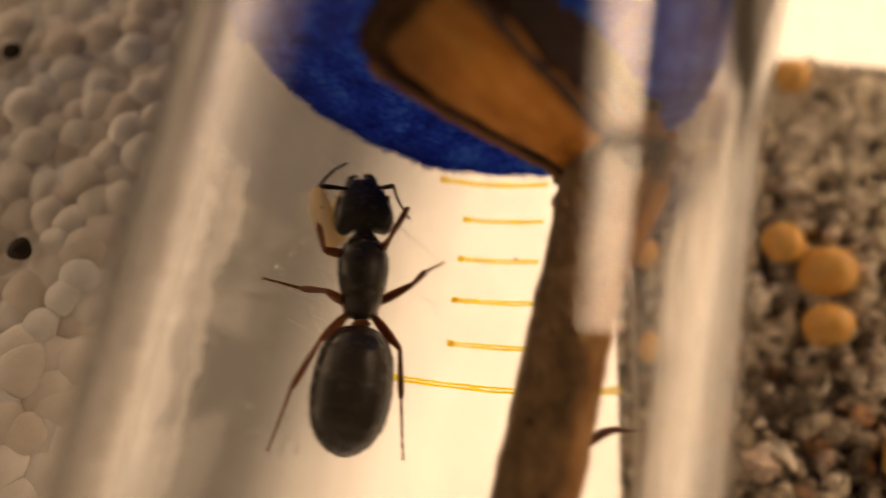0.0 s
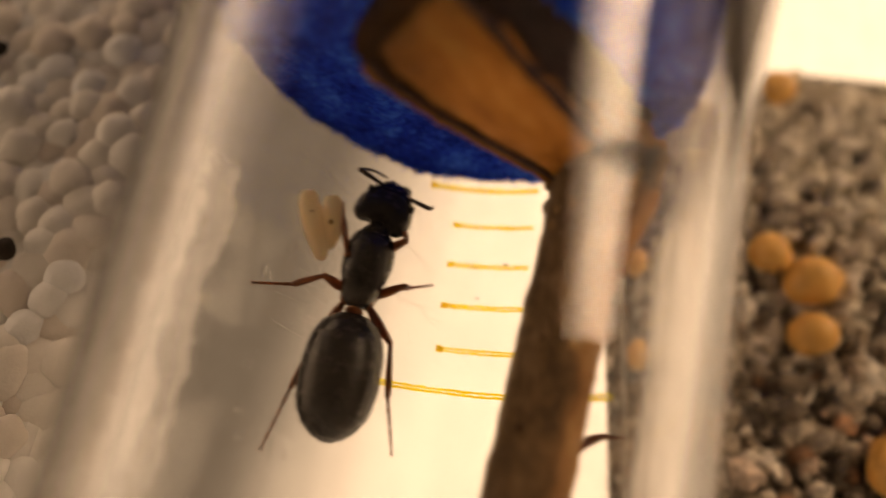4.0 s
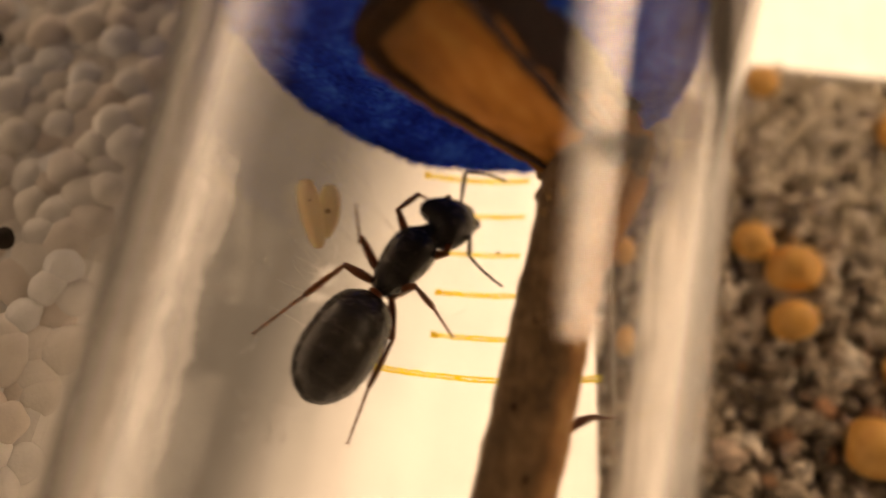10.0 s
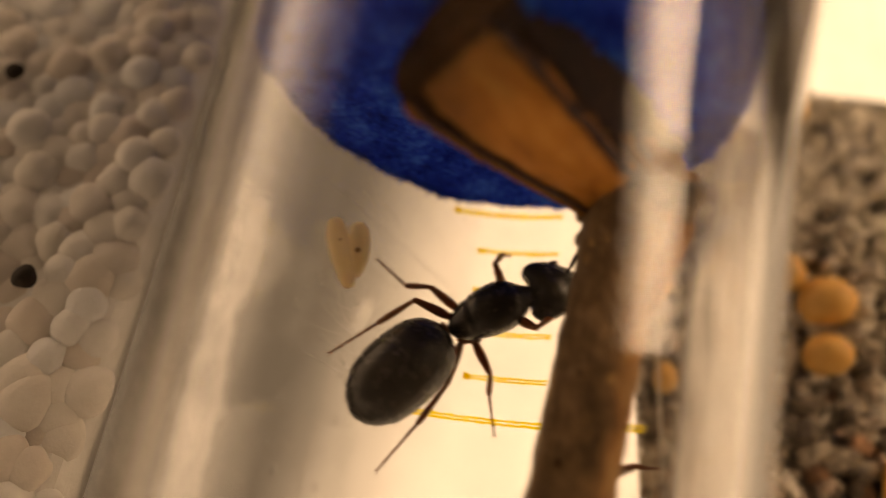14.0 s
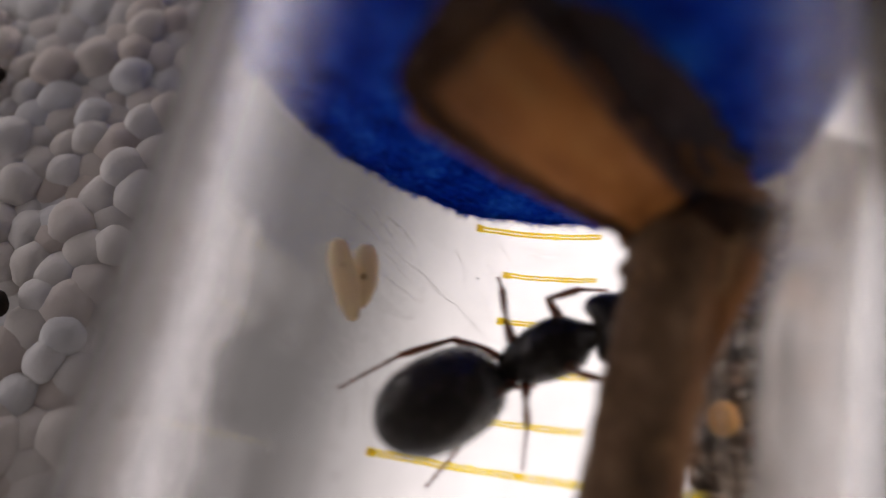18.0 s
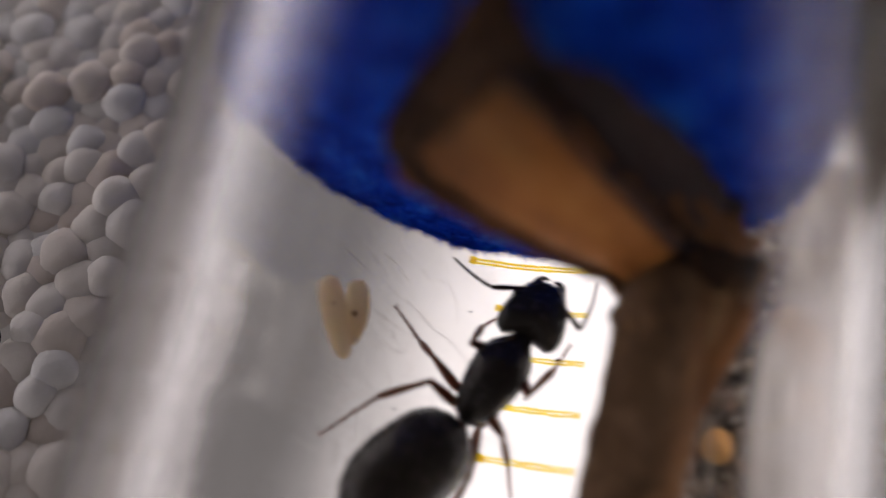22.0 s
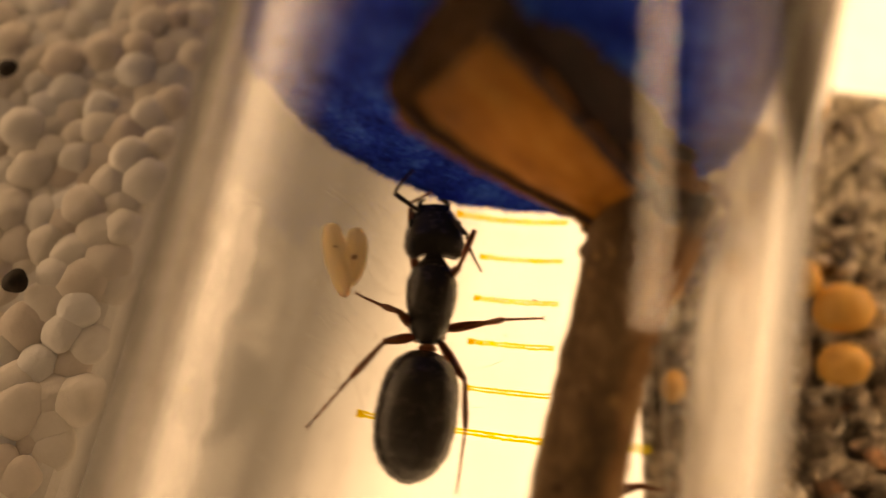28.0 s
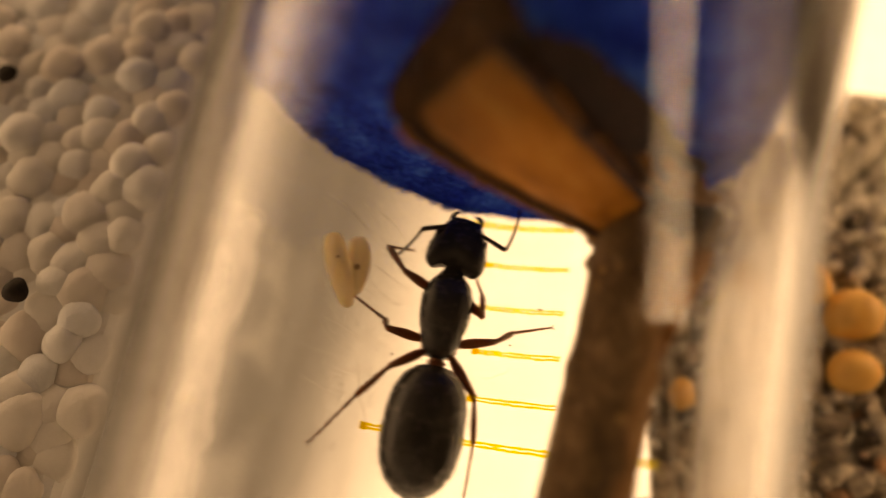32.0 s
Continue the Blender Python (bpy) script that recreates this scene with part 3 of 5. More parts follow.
HUSK = Matrix((ACROSS, ALONG, LIFT)).transposed().to_4x4()
HUSK.translation = A0 * MM
REACH = (A1 - A0).length


def husk_half(k):
    return (1.9 + 1.75 * k + 0.25 * math.exp(-((k - 0.0) / 0.08) ** 2)) * (1 - 0.28 * max(0.0, (k - 0.85) / 0.15) ** 2)


def husk_top(k, s):
    """Height of the husk's upper face at the share s of its half width."""
    return (0.75 + 0.45 * k) * math.sqrt(max(0.0, 1 - s * s)) + 0.12 * noise.noise((k * 9, s * 2.2, 7)) - 0.25


shell, inner = [], []
for i in range(61):
    k = i / 60
    y = REACH * k
    half = husk_half(k)
    ring = []
    for j in range(40):
        a = 2 * math.pi * j / 40
        s = math.cos(a)
        w = 1 + 0.05 * noise.noise((k * 14, j * 0.5, 2)) + 0.03 * noise.noise((k * 40, j * 1.5, 4))
        z = husk_top(k, s) if math.sin(a) > 0 else -1.4 * abs(math.sin(a)) - 0.25
        ring.append((s * half * w * (0.6 if s > 0 else 1.0), y, z * w + 0.5 * math.sin(math.pi * k)))
    shell.append(ring)
    if 4 < i < 57:
        wide = 0.86 + 0.08 * noise.noise((k * 7, 1, 4)) - 0.14 * max(0.0, (k - 0.55) / 0.35) ** 2
        row = []
        for j in range(19):
            s = -1 + 2 * j / 18
            e = s * wide + 0.03
            lift = 0.07 if 0 < j < 18 else -0.12
            row.append((e * half * (0.64 if e > 0 else 1.0), y, husk_top(k, e) + lift + 0.04 * noise.noise((k * 26, s * 5, 1)) + 0.5 * math.sin(math.pi * k)))
        inner.append(row)
v, f = loft(shell)
part("bent_top", outward(mesh("bent_top", v, f, DARK_BARK)), twig, "dark bark of the bent-over top", at=HUSK)
v, f = loft(inner, close=False, loop=False)
part("inner_wood", mesh("inner_wood", v, f, INNER_WOOD), twig, "smooth orange-brown bared wood", at=HUSK)


def peel(name, k0, k1, width, drop, thick, material, label):
    """A torn sheet of bark along the husk's far edge."""
    rows = []
    for i in range(31):
        k = k0 + (k1 - k0) * i / 30
        c0 = husk_half(max(k, 0.0)) * 0.5
        out = width(k) * (1 + 0.2 * noise.noise((k * 13, 3, drop)) + 0.08 * noise.noise((k * 40, 5, drop)))
        top = [(c0 + out * (j / 10), REACH * k, -0.2 - drop * (j / 10) ** 1.5 + 0.28 * noise.noise((k * 8, j * 0.6, 3))) for j in range(11)]
        rows.append(top + [(x, y, z - thick) for x, y, z in reversed(top)])
    part(name, outward(mesh(name, *loft(rows), material)), twig, label, at=HUSK)


for share, rise, radius, stuff, label in ((-0.93, 0.1, 0.24, TORN_WOOD, "brown rolled rim of the bared wood"), (-0.84, 0.2, 0.1, MAROON_BARK, "dark crack along the rim"), (0.5, 0.25, 0.2, MAROON_BARK, "dark upper rim of the bared wood")):
    pts = []
    for i in range(41):
        k = 0.02 + 0.9 * i / 40
        x = share * husk_half(k) + 0.07 * noise.noise((k * 9, share * 5, 1))
        pts.append((x, REACH * k, husk_top(k, min(abs(share) * (1.0 if share < 0 else 1.5), 0.97)) + rise + 0.5 * math.sin(math.pi * k) + 0.06 * noise.noise((k * 14, share * 7, 2))))
    part("rim", mesh("rim", *loft(tube_along(pts, [radius * (1 + 0.4 * noise.noise((i * 0.4, share * 3, 8))) for i in range(41)], 10, 0.3, 2.0, 1.0, share)), stuff), twig, label, at=HUSK)
peel("bark_sheet", -0.12, 1.05, lambda k: 2.0 + 2.4 * max(k, 0.0) ** 0.8, 1.1, 0.5, MAROON_BARK, "dark maroon sheet of bark behind the bared wood")
peel("bark_flap", -0.25, 0.5, lambda k: 0.2 + 1.7 * max(0.0, (0.5 - k) / 0.75) ** 0.8, 0.4, 0.55, TORN_WOOD, "torn brown flap of bark")
for k, side, r in ((0.95, -0.75, 0.55), (0.99, 0.1, 0.8), (0.95, 0.7, 0.6), (0.8, 0.5, 0.4), (0.55, -0.75, 0.3)):
    part("knot", ball_mesh("knot", r, DARK_BARK, 0.25, 0.9, 3, (1.3, 1, 0.7), k * 7), twig, "dark lumpy knot", at=HUSK @ Matrix.Translation(Vector((side * husk_half(k), REACH * k, 0.2)) * MM))
for i in range(60):
    k = random.uniform(0.0, 0.8)
    side = random.choice((-1, 1))
    b = Vector((side * husk_half(k) * (0.57 if side > 0 else 0.97), REACH * k, 0.1))
    d = Vector((side * random.uniform(0.2, 1), random.uniform(-0.6, 0.6), random.uniform(-0.2, 0.8))).normalized() * random.uniform(0.1, 0.3)
    v, f = loft(tube_along([b, b + d * 0.6, b + d], [0.04, 0.03, 0.01], 5))
    part("bark_hair", mesh("bark_hair", v, f, BROKEN_WOOD), twig, at=HUSK)
v, f = loft(tube_along(line((-3.9, 17.3, 18.4), (-3.0, 17.5, 22.3), 12, (0.2, 0, 0)), [1.0, 1.25, 1.3, 1.2, 1.15, 1.1, 1.1, 1.05, 1.0, 0.9, 0.85, 0.7, 0.4], 22, 0.3, 0.9, 0.75, 5.0))
part("stub", mesh("stub", v, f, DARK_BARK), twig, "dark stub of a side branch")
# the break is coloured darker to give the shadow below the bent-over top
v, f = loft(tube_along(line((2.5, 15.6, 9.1), (7.7, 15.2, 11.8), 14, (0, -0.1, 0.35)), [0.3, 0.5, 0.65, 0.75, 0.8, 0.85, 0.9, 0.9, 0.95, 0.9, 0.9, 0.85, 0.8, 0.65, 0.35], 30, 0.4, 1.3, 1.0, 8.0))
part("break", mesh("break", v, f, DARK_BARK), twig, "dark splintered break, its colour deepened for the shadow under the bent top")
v, f = loft(tube_along(line((6.9, 15.3, 10.2), (4.3, 5.5, 6.8), 24, (-0.35, 0, 0)), [1.1, 1.5, 1.55, 1.5] + [1.48 - 0.032 * i for i in range(21)], 22, 0.12, 1.0, 0.9, 9.0))
part("torn_side", mesh("torn_side", v, f, TORN_WOOD), twig, "torn side of the stem below the break")
v, f = loft(tube_along(line((6.3, 14.8, 11.6), (5.5, 11.4, 9.7), 16, (0.1, 0, 0.1)), [0.5 - 0.022 * i for i in range(17)], 12, 0.4, 1.6, 0.5, 2.0))
part("torn_strip", mesh("torn_strip", v, f, BROKEN_WOOD), twig, "torn strip of pale bark")
# a solid dark lump put in for the shade of the break's cavity
part("hollow", ball_mesh("hollow", 0.95, MAROON_BARK, 0.35, 1.2, 3, (1.2, 0.8, 0.6), 4.0), twig, "dark lump put in for the shade inside the break", at=Matrix.Translation(Vector((6.5, 15.5, 11.0)) * MM))
for i in range(7):
    a = Vector((7.5 - 0.22 * i, 15.2 - 0.1 * i, 11.7 - 0.12 * i))
    b = Vector((5.9 - 0.1 * i, 11.6 - 0.45 * (i % 3), 9.4 - 0.1 * i))
    v, f = loft(tube_along(line(a, b, 14, (random.uniform(-0.3, 0.3), 0, random.uniform(0.0, 0.35))), [0.22 - 0.01 * j for j in range(15)], 8, 0.6, 2.2, 0.6, i * 3.0))
    part("torn_strand", mesh("torn_strand", v, f, BROKEN_WOOD), twig, "pale torn strand of bark")
for i in range(16):
    b = Vector((random.uniform(2.2, 3.3), random.uniform(15.3, 16.2), random.uniform(8.8, 9.6))) if i < 8 else Vector((random.uniform(5.8, 7.3), random.uniform(14.8, 15.4), random.uniform(10.4, 11.3)))
    d = Vector((random.uniform(-1, 1), random.uniform(-1, 0.5), random.uniform(-0.3, 1))).normalized() * random.uniform(0.35, 0.8)
    v, f = loft(tube_along([b, b + d * 0.5 + Vector((0.05, 0.1, 0)), b + d], [0.13, 0.09, 0.02], 7, 0.3, 2.0))
    part("splinter", mesh("splinter", v, f, BROKEN_WOOD), twig)

for x, y, z, k in ((2.75, 15.2, 8.9, 0.42), (2.85, 13.9, 8.5, 0.34), (7.3, 15.1, 11.6, 0.7), (6.6, 14.2, 10.6, 0.6)):
    part("bark_lump", ball_mesh("bark_lump", k, BARK, 0.45, 1.4, 3, (0.9, 1.2, 0.9), x + y), twig, at=Matrix.Translation(Vector((x, y, z)) * MM))
for i in range(14):
    k = random.uniform(0.35, 0.97)
    p = stem_pts[int(k * 70)]
    a = random.uniform(0.2, 2.6)
    q = p + Vector((math.cos(a), 0, math.sin(a))) * (stem_r[int(k * 70)] - 0.03)
    part("bark_scar", ball_mesh("bark_scar", random.uniform(0.1, 0.24), random.choice((DARK_BARK, BROKEN_WOOD, BROKEN_WOOD)), 0.4, 3, 2, (0.8, 1.5, 0.5), i), twig, "small scar on the bark", at=Matrix.Translation(q * MM) @ Euler((0, math.pi / 2 - a, 0)).to_matrix().to_4x4())

v, f = loft(tube_along([(5.2, 2.2, 3.6), (5.8, 2.7, 3.3), (6.4, 3.3, 2.8), (7.2, 3.9, 2.4), (8.0, 4.2, 2.9), (8.6, 4.1, 3.6), (9.1, 4.1, 4.6)], [0.1, 0.16, 0.2, 0.3, 0.2, 0.1, 0.06], 10, 0.35, 1.6, 0.7))
part("side_shoot", mesh("side_shoot", v, f, RED_STEM), twig, "thin dry reddish side shoot")

fibre = thing("fibre", "thin pale fibre hanging from the twig", "fibre", data=mesh("fibre", *loft(tube_along(line((6.6, 10.6, 9.0), (8.9, -4, 7.2), 24, (-0.15, 0, -0.3)), [0.085] * 25, 8)), HAIR))


def wisp(x, y, dx, dy, bow):
    """A hair-thin fibre lying on the tube's wall."""
    pts = []
    for i in range(19):
        k = i / 18
        px = x + dx * k + bow * math.sin(math.pi * k) + 0.12 * noise.noise((k * 4, x, 1))
        py = y + dy * k + 0.15 * noise.noise((k * 4, y, 2))
        pts.append((px, py, wall_z(px, py) + 0.05))
    return mesh("hair", *loft(tube_along(pts, [0.014] * 19, 6)), HAIR)


for x, y, dx, dy, bow in ((-8.6, 17.2, 1.5, -1.2, 0.3), (-6.2, 14.6, 1.8, -1.0, -0.4), (-5.0, 16.6, 0.7, -2.2, 0.3), (-8.2, 8.8, 1.0, -3.0, -0.2), (-1.2, 9.2, 1.0, 0.8, 0.4)):
    thing("hair", "hair-thin pale fibre lying on the tube wall", "fibre", "fibres in the tube", data=wisp(x, y, dx, dy, bow))

fine_v, fine_f = [], []
for i in range(260):
    x, y, a = random.uniform(-9.5, 1.0), random.uniform(6, 17.5), random.uniform(-0.9, 0.9) + 2.2
    length, bow = random.uniform(0.5, 2.6), random.uniform(-0.35, 0.35)
    pts = []
    for j in range(7):
        k = j / 6
        px = x + length * k * math.cos(a) - bow * math.sin(math.pi * k) * math.sin(a)
        py = y + length * k * math.sin(a) + bow * math.sin(math.pi * k) * math.cos(a)
        pts.append((px, min(py, 18.4), wall_z(px, min(py, 18.4)) + 0.03))
    fv, ff = loft(tube_along(pts, [random.uniform(0.003, 0.008)] * 7, 4))
    fine_f += [tuple(q + len(fine_v) for q in face) for face in ff]
    fine_v += fv
thing("lint", "fine pale lint clinging to the tube wall", "lint", kind="stuff", data=mesh("lint", fine_v, fine_f, HAIR))

# ---- brood on the wall ----
def grub(path, radii, label, spot):
    ob = thing("larva", label, "larva", "brood on the tube wall", data=mesh("larva", *loft(tube_along(path, radii, 28, 0.05, 0.8)), BROOD))
    part("gut_spot", ball_mesh("gut_spot", 0.14, GUT, 0.3, 2, 3, (1, 1.3, 0.5)), ob, "dark spot", at=Matrix.Translation(Vector(spot) * MM))


def on_wall(x, y, h):
    return (x, y, wall_z(x, y) + h)


def plump(n, r, thin):
    """Radii of a rounded body that thins towards its end."""
    return [r * max(0.04, (1 - abs(2 * i / n - 1) ** 2.6) ** 0.5) * (1 - thin * i / n) for i in range(n + 1)]


def way(points, n):
    """n + 1 places spread evenly along a bent line."""
    rows = smooth_rows([(i / (len(points) - 1), *p) for i, p in enumerate(points)], n)
    return [r[1:] for r in rows]


grub([on_wall(x, y, 0.5) for x, y in way([(-10.45, 14.9), (-10.25, 14.1), (-9.9, 13.2), (-9.5, 12.3), (-9.1, 11.3)], 26)], plump(26, 0.7, 0.15), "pale cream elongated ant larva stuck to the wall", on_wall(-9.95, 13.6, 1.2))
grub([on_wall(x, y, 0.42) for x, y in way([(-9.4, 15.2), (-9.15, 14.5), (-9.0, 13.6), (-9.0, 12.8), (-9.05, 12.0)], 24)], plump(24, 0.72, 0.3), "pale cream ant larva beside a longer one", on_wall(-9.0, 13.45, 1.0))

for x, y, r in ((1.25, 13.25, 0.1), (-0.2, 11.1, 0.07), (-3.6, 15.2, 0.05), (-6.6, 9.6, 0.06)):
    thing("dirt_speck", "tiny dark crumb lying on the tube wall", "crumb", "crumbs in the tube", at=Matrix.Translation(Vector(on_wall(x, y, 0.04)) * MM), data=ball_mesh("dirt_speck", r, SPECK, 0.4, 5, 2, (1.2, 0.9, 0.7), x))

for i in range(34):
    x, y = random.uniform(-11.6, -7.2), random.uniform(0.5, 13.5)
    r = random.uniform(0.06, 0.16)
    slope = math.asin(max(-0.99, min(0.99, (x - axis_x(y)) / r_in(y))))
    thing("droplet", "tiny clear water droplet on the tube wall", "droplet", "droplets in the tube", at=Matrix.Translation(Vector(on_wall(x, y, 0.02)) * MM) @ Euler((0, -slope, 0)).to_matrix().to_4x4(), data=ball_mesh("droplet", r, DROP, 0.15, 4, 2, (0.8, random.uniform(1.2, 3.0), 0.55), i))

# ---- polystyrene block ----
block = thing("foam_block", "white polystyrene block of rounded beads beside the tube", "foam block")
part("slab", from_bm("slab", box(-75, -22.3, -60, 90, -15, 2.25, 0.8), FOAM), block)
beads = [ball_mesh("bead", 1.3, FOAM, 0.2, 0.8, 3, (1, 1, 0.5), s * 3.1) for s in range(5)]
row = 0
y = -8.0
while y < 39:
    x = -22.8 - (1.1 if row % 2 else 0)
    while x > -38:
        px, py = x + random.uniform(-0.45, 0.45), y + random.uniform(-0.45, 0.45)
        part("bead", random.choice(beads), block, at=Matrix.Translation(Vector((px, py, 2.1 + random.uniform(-0.4, 0.35))) * MM) @ Euler((0, 0, random.uniform(0, 6))).to_matrix().to_4x4() @ Matrix.Scale(random.uniform(0.85, 1.2), 4))
        x -= 1.72
    y += 1.55
    row += 1
for x, y, r in ((-27.6, 9.8, 0.75), (-33.4, 23.1, 0.6)):
    thing("dark_speck", "small dark speck on the polystyrene", "speck", "specks", at=Matrix.Translation(Vector((x, y, 3.1)) * MM), data=ball_mesh("dark_speck", r, SPECK, 0.25, 0.9, 3, (1, 1, 0.6), x))

# ---- gravel and seeds ----
beds = {"gravel": ([], []), "pale_gravel": ([], [])}
bm = bmesh.new()
bmesh.ops.create_icosphere(bm, subdivisions=1, radius=1.0)
unit = [tuple(q.co) for q in bm.verts]
tris = [tuple(q.index for q in p.verts) for p in bm.faces]
bm.free()
for i in range(5200):
    x, y = random.uniform(9.3, 37.6), random.uniform(-28, 37.0)
    x = max(x, edge_x(y) + 1.3)
    z = -14.2 + 5.0 * random.random() ** 0.35 + 0.6 * noise.noise((x * 0.15, y * 0.15, 0))
    s = random.uniform(0.45, 1.25) * (1.5 if random.random() < 0.06 else 1)
    m = Euler((random.uniform(0, 6), random.uniform(0, 6), random.uniform(0, 6))).to_matrix()
    k = (s * random.uniform(0.7, 1.3), s * random.uniform(0.6, 1.0), s * random.uniform(0.5, 0.9))
    # stones towards +x and +y more often take the paler colour
    pale = (x - 21) / 9 + (y - 13) / 10 > random.uniform(0.4, 2.0)
    v, f = beds["pale_gravel" if pale else "gravel"]
    b = len(v)
    cuts = [(Vector((random.gauss(0, 1), random.gauss(0, 1), random.gauss(0, 1))).normalized(), random.uniform(0.5, 0.85)) for c in range(9)]
    for q in unit:
        w = min([1.15] + [d / max(c.dot(q), 0.01) for c, d in cuts])
        p = m @ Vector((q[0] * k[0] * w, q[1] * k[1] * w, q[2] * k[2] * w))
        v.append((p.x + x, p.y + y, p.z + z))
    f += [(b + t[0], b + t[1], b + t[2]) for t in tris]
bm = box(9.0, 37.8, -29, 37.2, -14.9, -11.0, 0.5)
for q in bm.verts:
    if q.co.x < 0.02:
        q.co.x += EDGE * (q.co.y - 14 * MM)
me = from_bm("grit", bm, TABLE)
part("grit", me, thing("grit_bed", "bed of fine brown grit under the gravel", "grit", kind="structure"))
thing("gravel", "dark grey-brown gravel with some pale stones", "gravel", kind="stuff", data=mesh("gravel", *beds["gravel"], STONE, False))
thing("pale_gravel", "patch of paler gravel towards the far right", "gravel", kind="stuff", data=mesh("pale_gravel", *beds["pale_gravel"], PALE_STONE, False))
for x, y, r in ((20.3, 20.6, 1.6), (23.2, 18.9, 2.0), (23.1, 14.9, 1.7), (21.4, 35.4, 1.5), (32.6, 32.1, 2.0), (31.2, 12.1, 2.0), (28.4, 6.5, 2.3), (13.4, 18.5, 1.2), (14.2, 11.5, 1.2)):
    thing("seed", "round orange seed lying on the gravel", "seed", "seeds on the gravel", at=Matrix.Translation(Vector((x, y, -8.6)) * MM), data=ball_mesh("seed", r, SEED, 0.18, 0.5, 3, (1, 0.92, 0.9), x))

# ---- the light panel whose shine runs down the tube ----
lamp = thing("desk_lamp", "upright desk lamp with a glowing diffuser on a stand", "lamp")
LM = look(Vector((3 + 260 * 0.78, 9 + 260 * 0.42, 22 + 260 * 0.52)) * MM, Vector((3, 9, 22)) * MM)
part("lamp_diffuser", from_bm("lamp_diffuser", box(-110, 95, -41, 28, -1, 1, 0.3), LAMP_GLOW), lamp, "glowing lamp diffuser", at=LM)
part("lamp_head", from_bm("lamp_head", box(-115, 100, -46, 33, 1.2, 12, 2), HOUSING), lamp, at=LM)
arm_top = LM @ Vector((-0.02, 0, 0.008))
bm = bmesh.new()
bmesh.ops.create_cone(bm, cap_ends=True, segments=24, radius1=5 * MM, radius2=5 * MM, depth=arm_top.z + 0.012)
part("lamp_pole", from_bm("lamp_pole", bm, HOUSING, True), lamp, at=Matrix.Translation((arm_top.x, arm_top.y, (arm_top.z - 0.012) / 2)))
bm = bmesh.new()
bmesh.ops.create_cone(bm, cap_ends=True, segments=40, radius1=45 * MM, radius2=42 * MM, depth=0.012)
part("lamp_base", from_bm("lamp_base", bm, HOUSING), lamp, at=Matrix.Translation((arm_top.x, arm_top.y, -0.009)))

# ---- the phone that films: it shades the tube from above, and its rim shows in the tube's shine ----
phone = thing("phone", "black phone held low over the tube", "phone")
bm = bmesh.new()
for x0, x1, y0, y1, z0, z1 in ((-62, -9, -14, 140, 1.5, 9.5), (9, 36, -14, 140, 1.5, 9.5), (-9, 9, 14, 140, 1.5, 9.5), (-9, 9, -16, -12, 1.5, 9.5), (-10, 10, -16, 15, 9.5, 13)):
    slab = from_bm("slab", box(x0, x1, y0, y1, z0, z1, 0.3), DARK_GLASS)
    bm.from_mesh(slab)
    bpy.data.meshes.remove(slab)
part("phone_body", from_bm("phone_body", bm, DARK_GLASS), phone)
# unseen slab added where a hand would cut the lamp's streak short
part("clamp", from_bm("clamp", box(36.5, 82, -75, 3.5, 1.5, 4.5, 1.0), DARK_GLASS), phone, "unseen black slab that cuts the lamp's streak short, as a hand would")
# unseen sliding flap added only to block the lamp
flap = part("case_flap", from_bm("case_flap", box(36.5, 80, -75, 3.5, 5.0, 7.0, 0.8), DARK_GLASS), phone, "unseen black flap added to keep the lamp's light off the tube")

# ---- the ant ----
ant = thing("ant", "large black queen ant with reddish-brown legs on the tube wall", "ant")


def ovoid(name, profile, material, n=36):
    """A body part along +y: rows of y, half width, half height, lift."""
    rings = []
    for y, w, h, lift in profile:
        rings.append([(w * math.cos(2 * math.pi * j / n), y, lift + h * math.sin(2 * math.pi * j / n)) for j in range(n)])
    return outward(mesh(name, *loft(rings), material))


# trunk: origin at its middle, front along +y
trunk_rows = smooth_rows([(-2.65, 0.26, 0.3, -0.1), (-2.4, 0.55, 0.6, 0.0), (-1.7, 0.9, 0.95, 0.1), (-0.8, 1.1, 1.15, 0.2), (0.0, 1.2, 1.25, 0.25), (0.75, 1.18, 1.2, 0.22), (1.35, 1.0, 1.0, 0.1), (1.85, 0.68, 0.7, 0.0), (2.2, 0.46, 0.45, 0.0), (2.65, 0.3, 0.34, -0.05)], 40)
trunk_rows = [(y, 1.17 * w * (1 - 0.05 * math.exp(-((y + 1.25) / 0.12) ** 2) - 0.03 * math.exp(-((y - 0.95) / 0.08) ** 2)), h * (1 - 0.1 * math.exp(-((y + 1.25) / 0.12) ** 2) - 0.05 * math.exp(-((y - 0.95) / 0.08) ** 2)), l) for y, w, h, l in trunk_rows]
trunk = part("trunk", ovoid("trunk", trunk_rows, CHITIN), ant)
HIPS = {"FL": (-0.75, 1.1, -0.75), "FR": (0.75, 1.1, -0.75), "ML": (-0.8, -1.6, -0.65), "MR": (0.8, -1.6, -0.65), "HL": (-0.6, -2.15, -0.5), "HR": (0.6, -2.15, -0.5)}
for key, p in HIPS.items():
    part("coxa", ball_mesh("coxa", 0.48, LEG_CHITIN, 0.1, 1, 2, (0.9, 1.1, 1)), trunk, "reddish-brown hip joint", at=Matrix.Translation(Vector(p) * 0.92 * MM))
part("waist_scale", ovoid("waist_scale", [(-0.2, 0.1, 0.15, 0.1), (-0.15, 0.4, 0.6, 0.25), (0.0, 0.52, 0.8, 0.3), (0.15, 0.4, 0.6, 0.25), (0.2, 0.1, 0.15, 0.1)], LEG_CHITIN), trunk, "reddish waist scale", at=Matrix.Translation(Vector((0, -2.85, -0.1)) * MM))

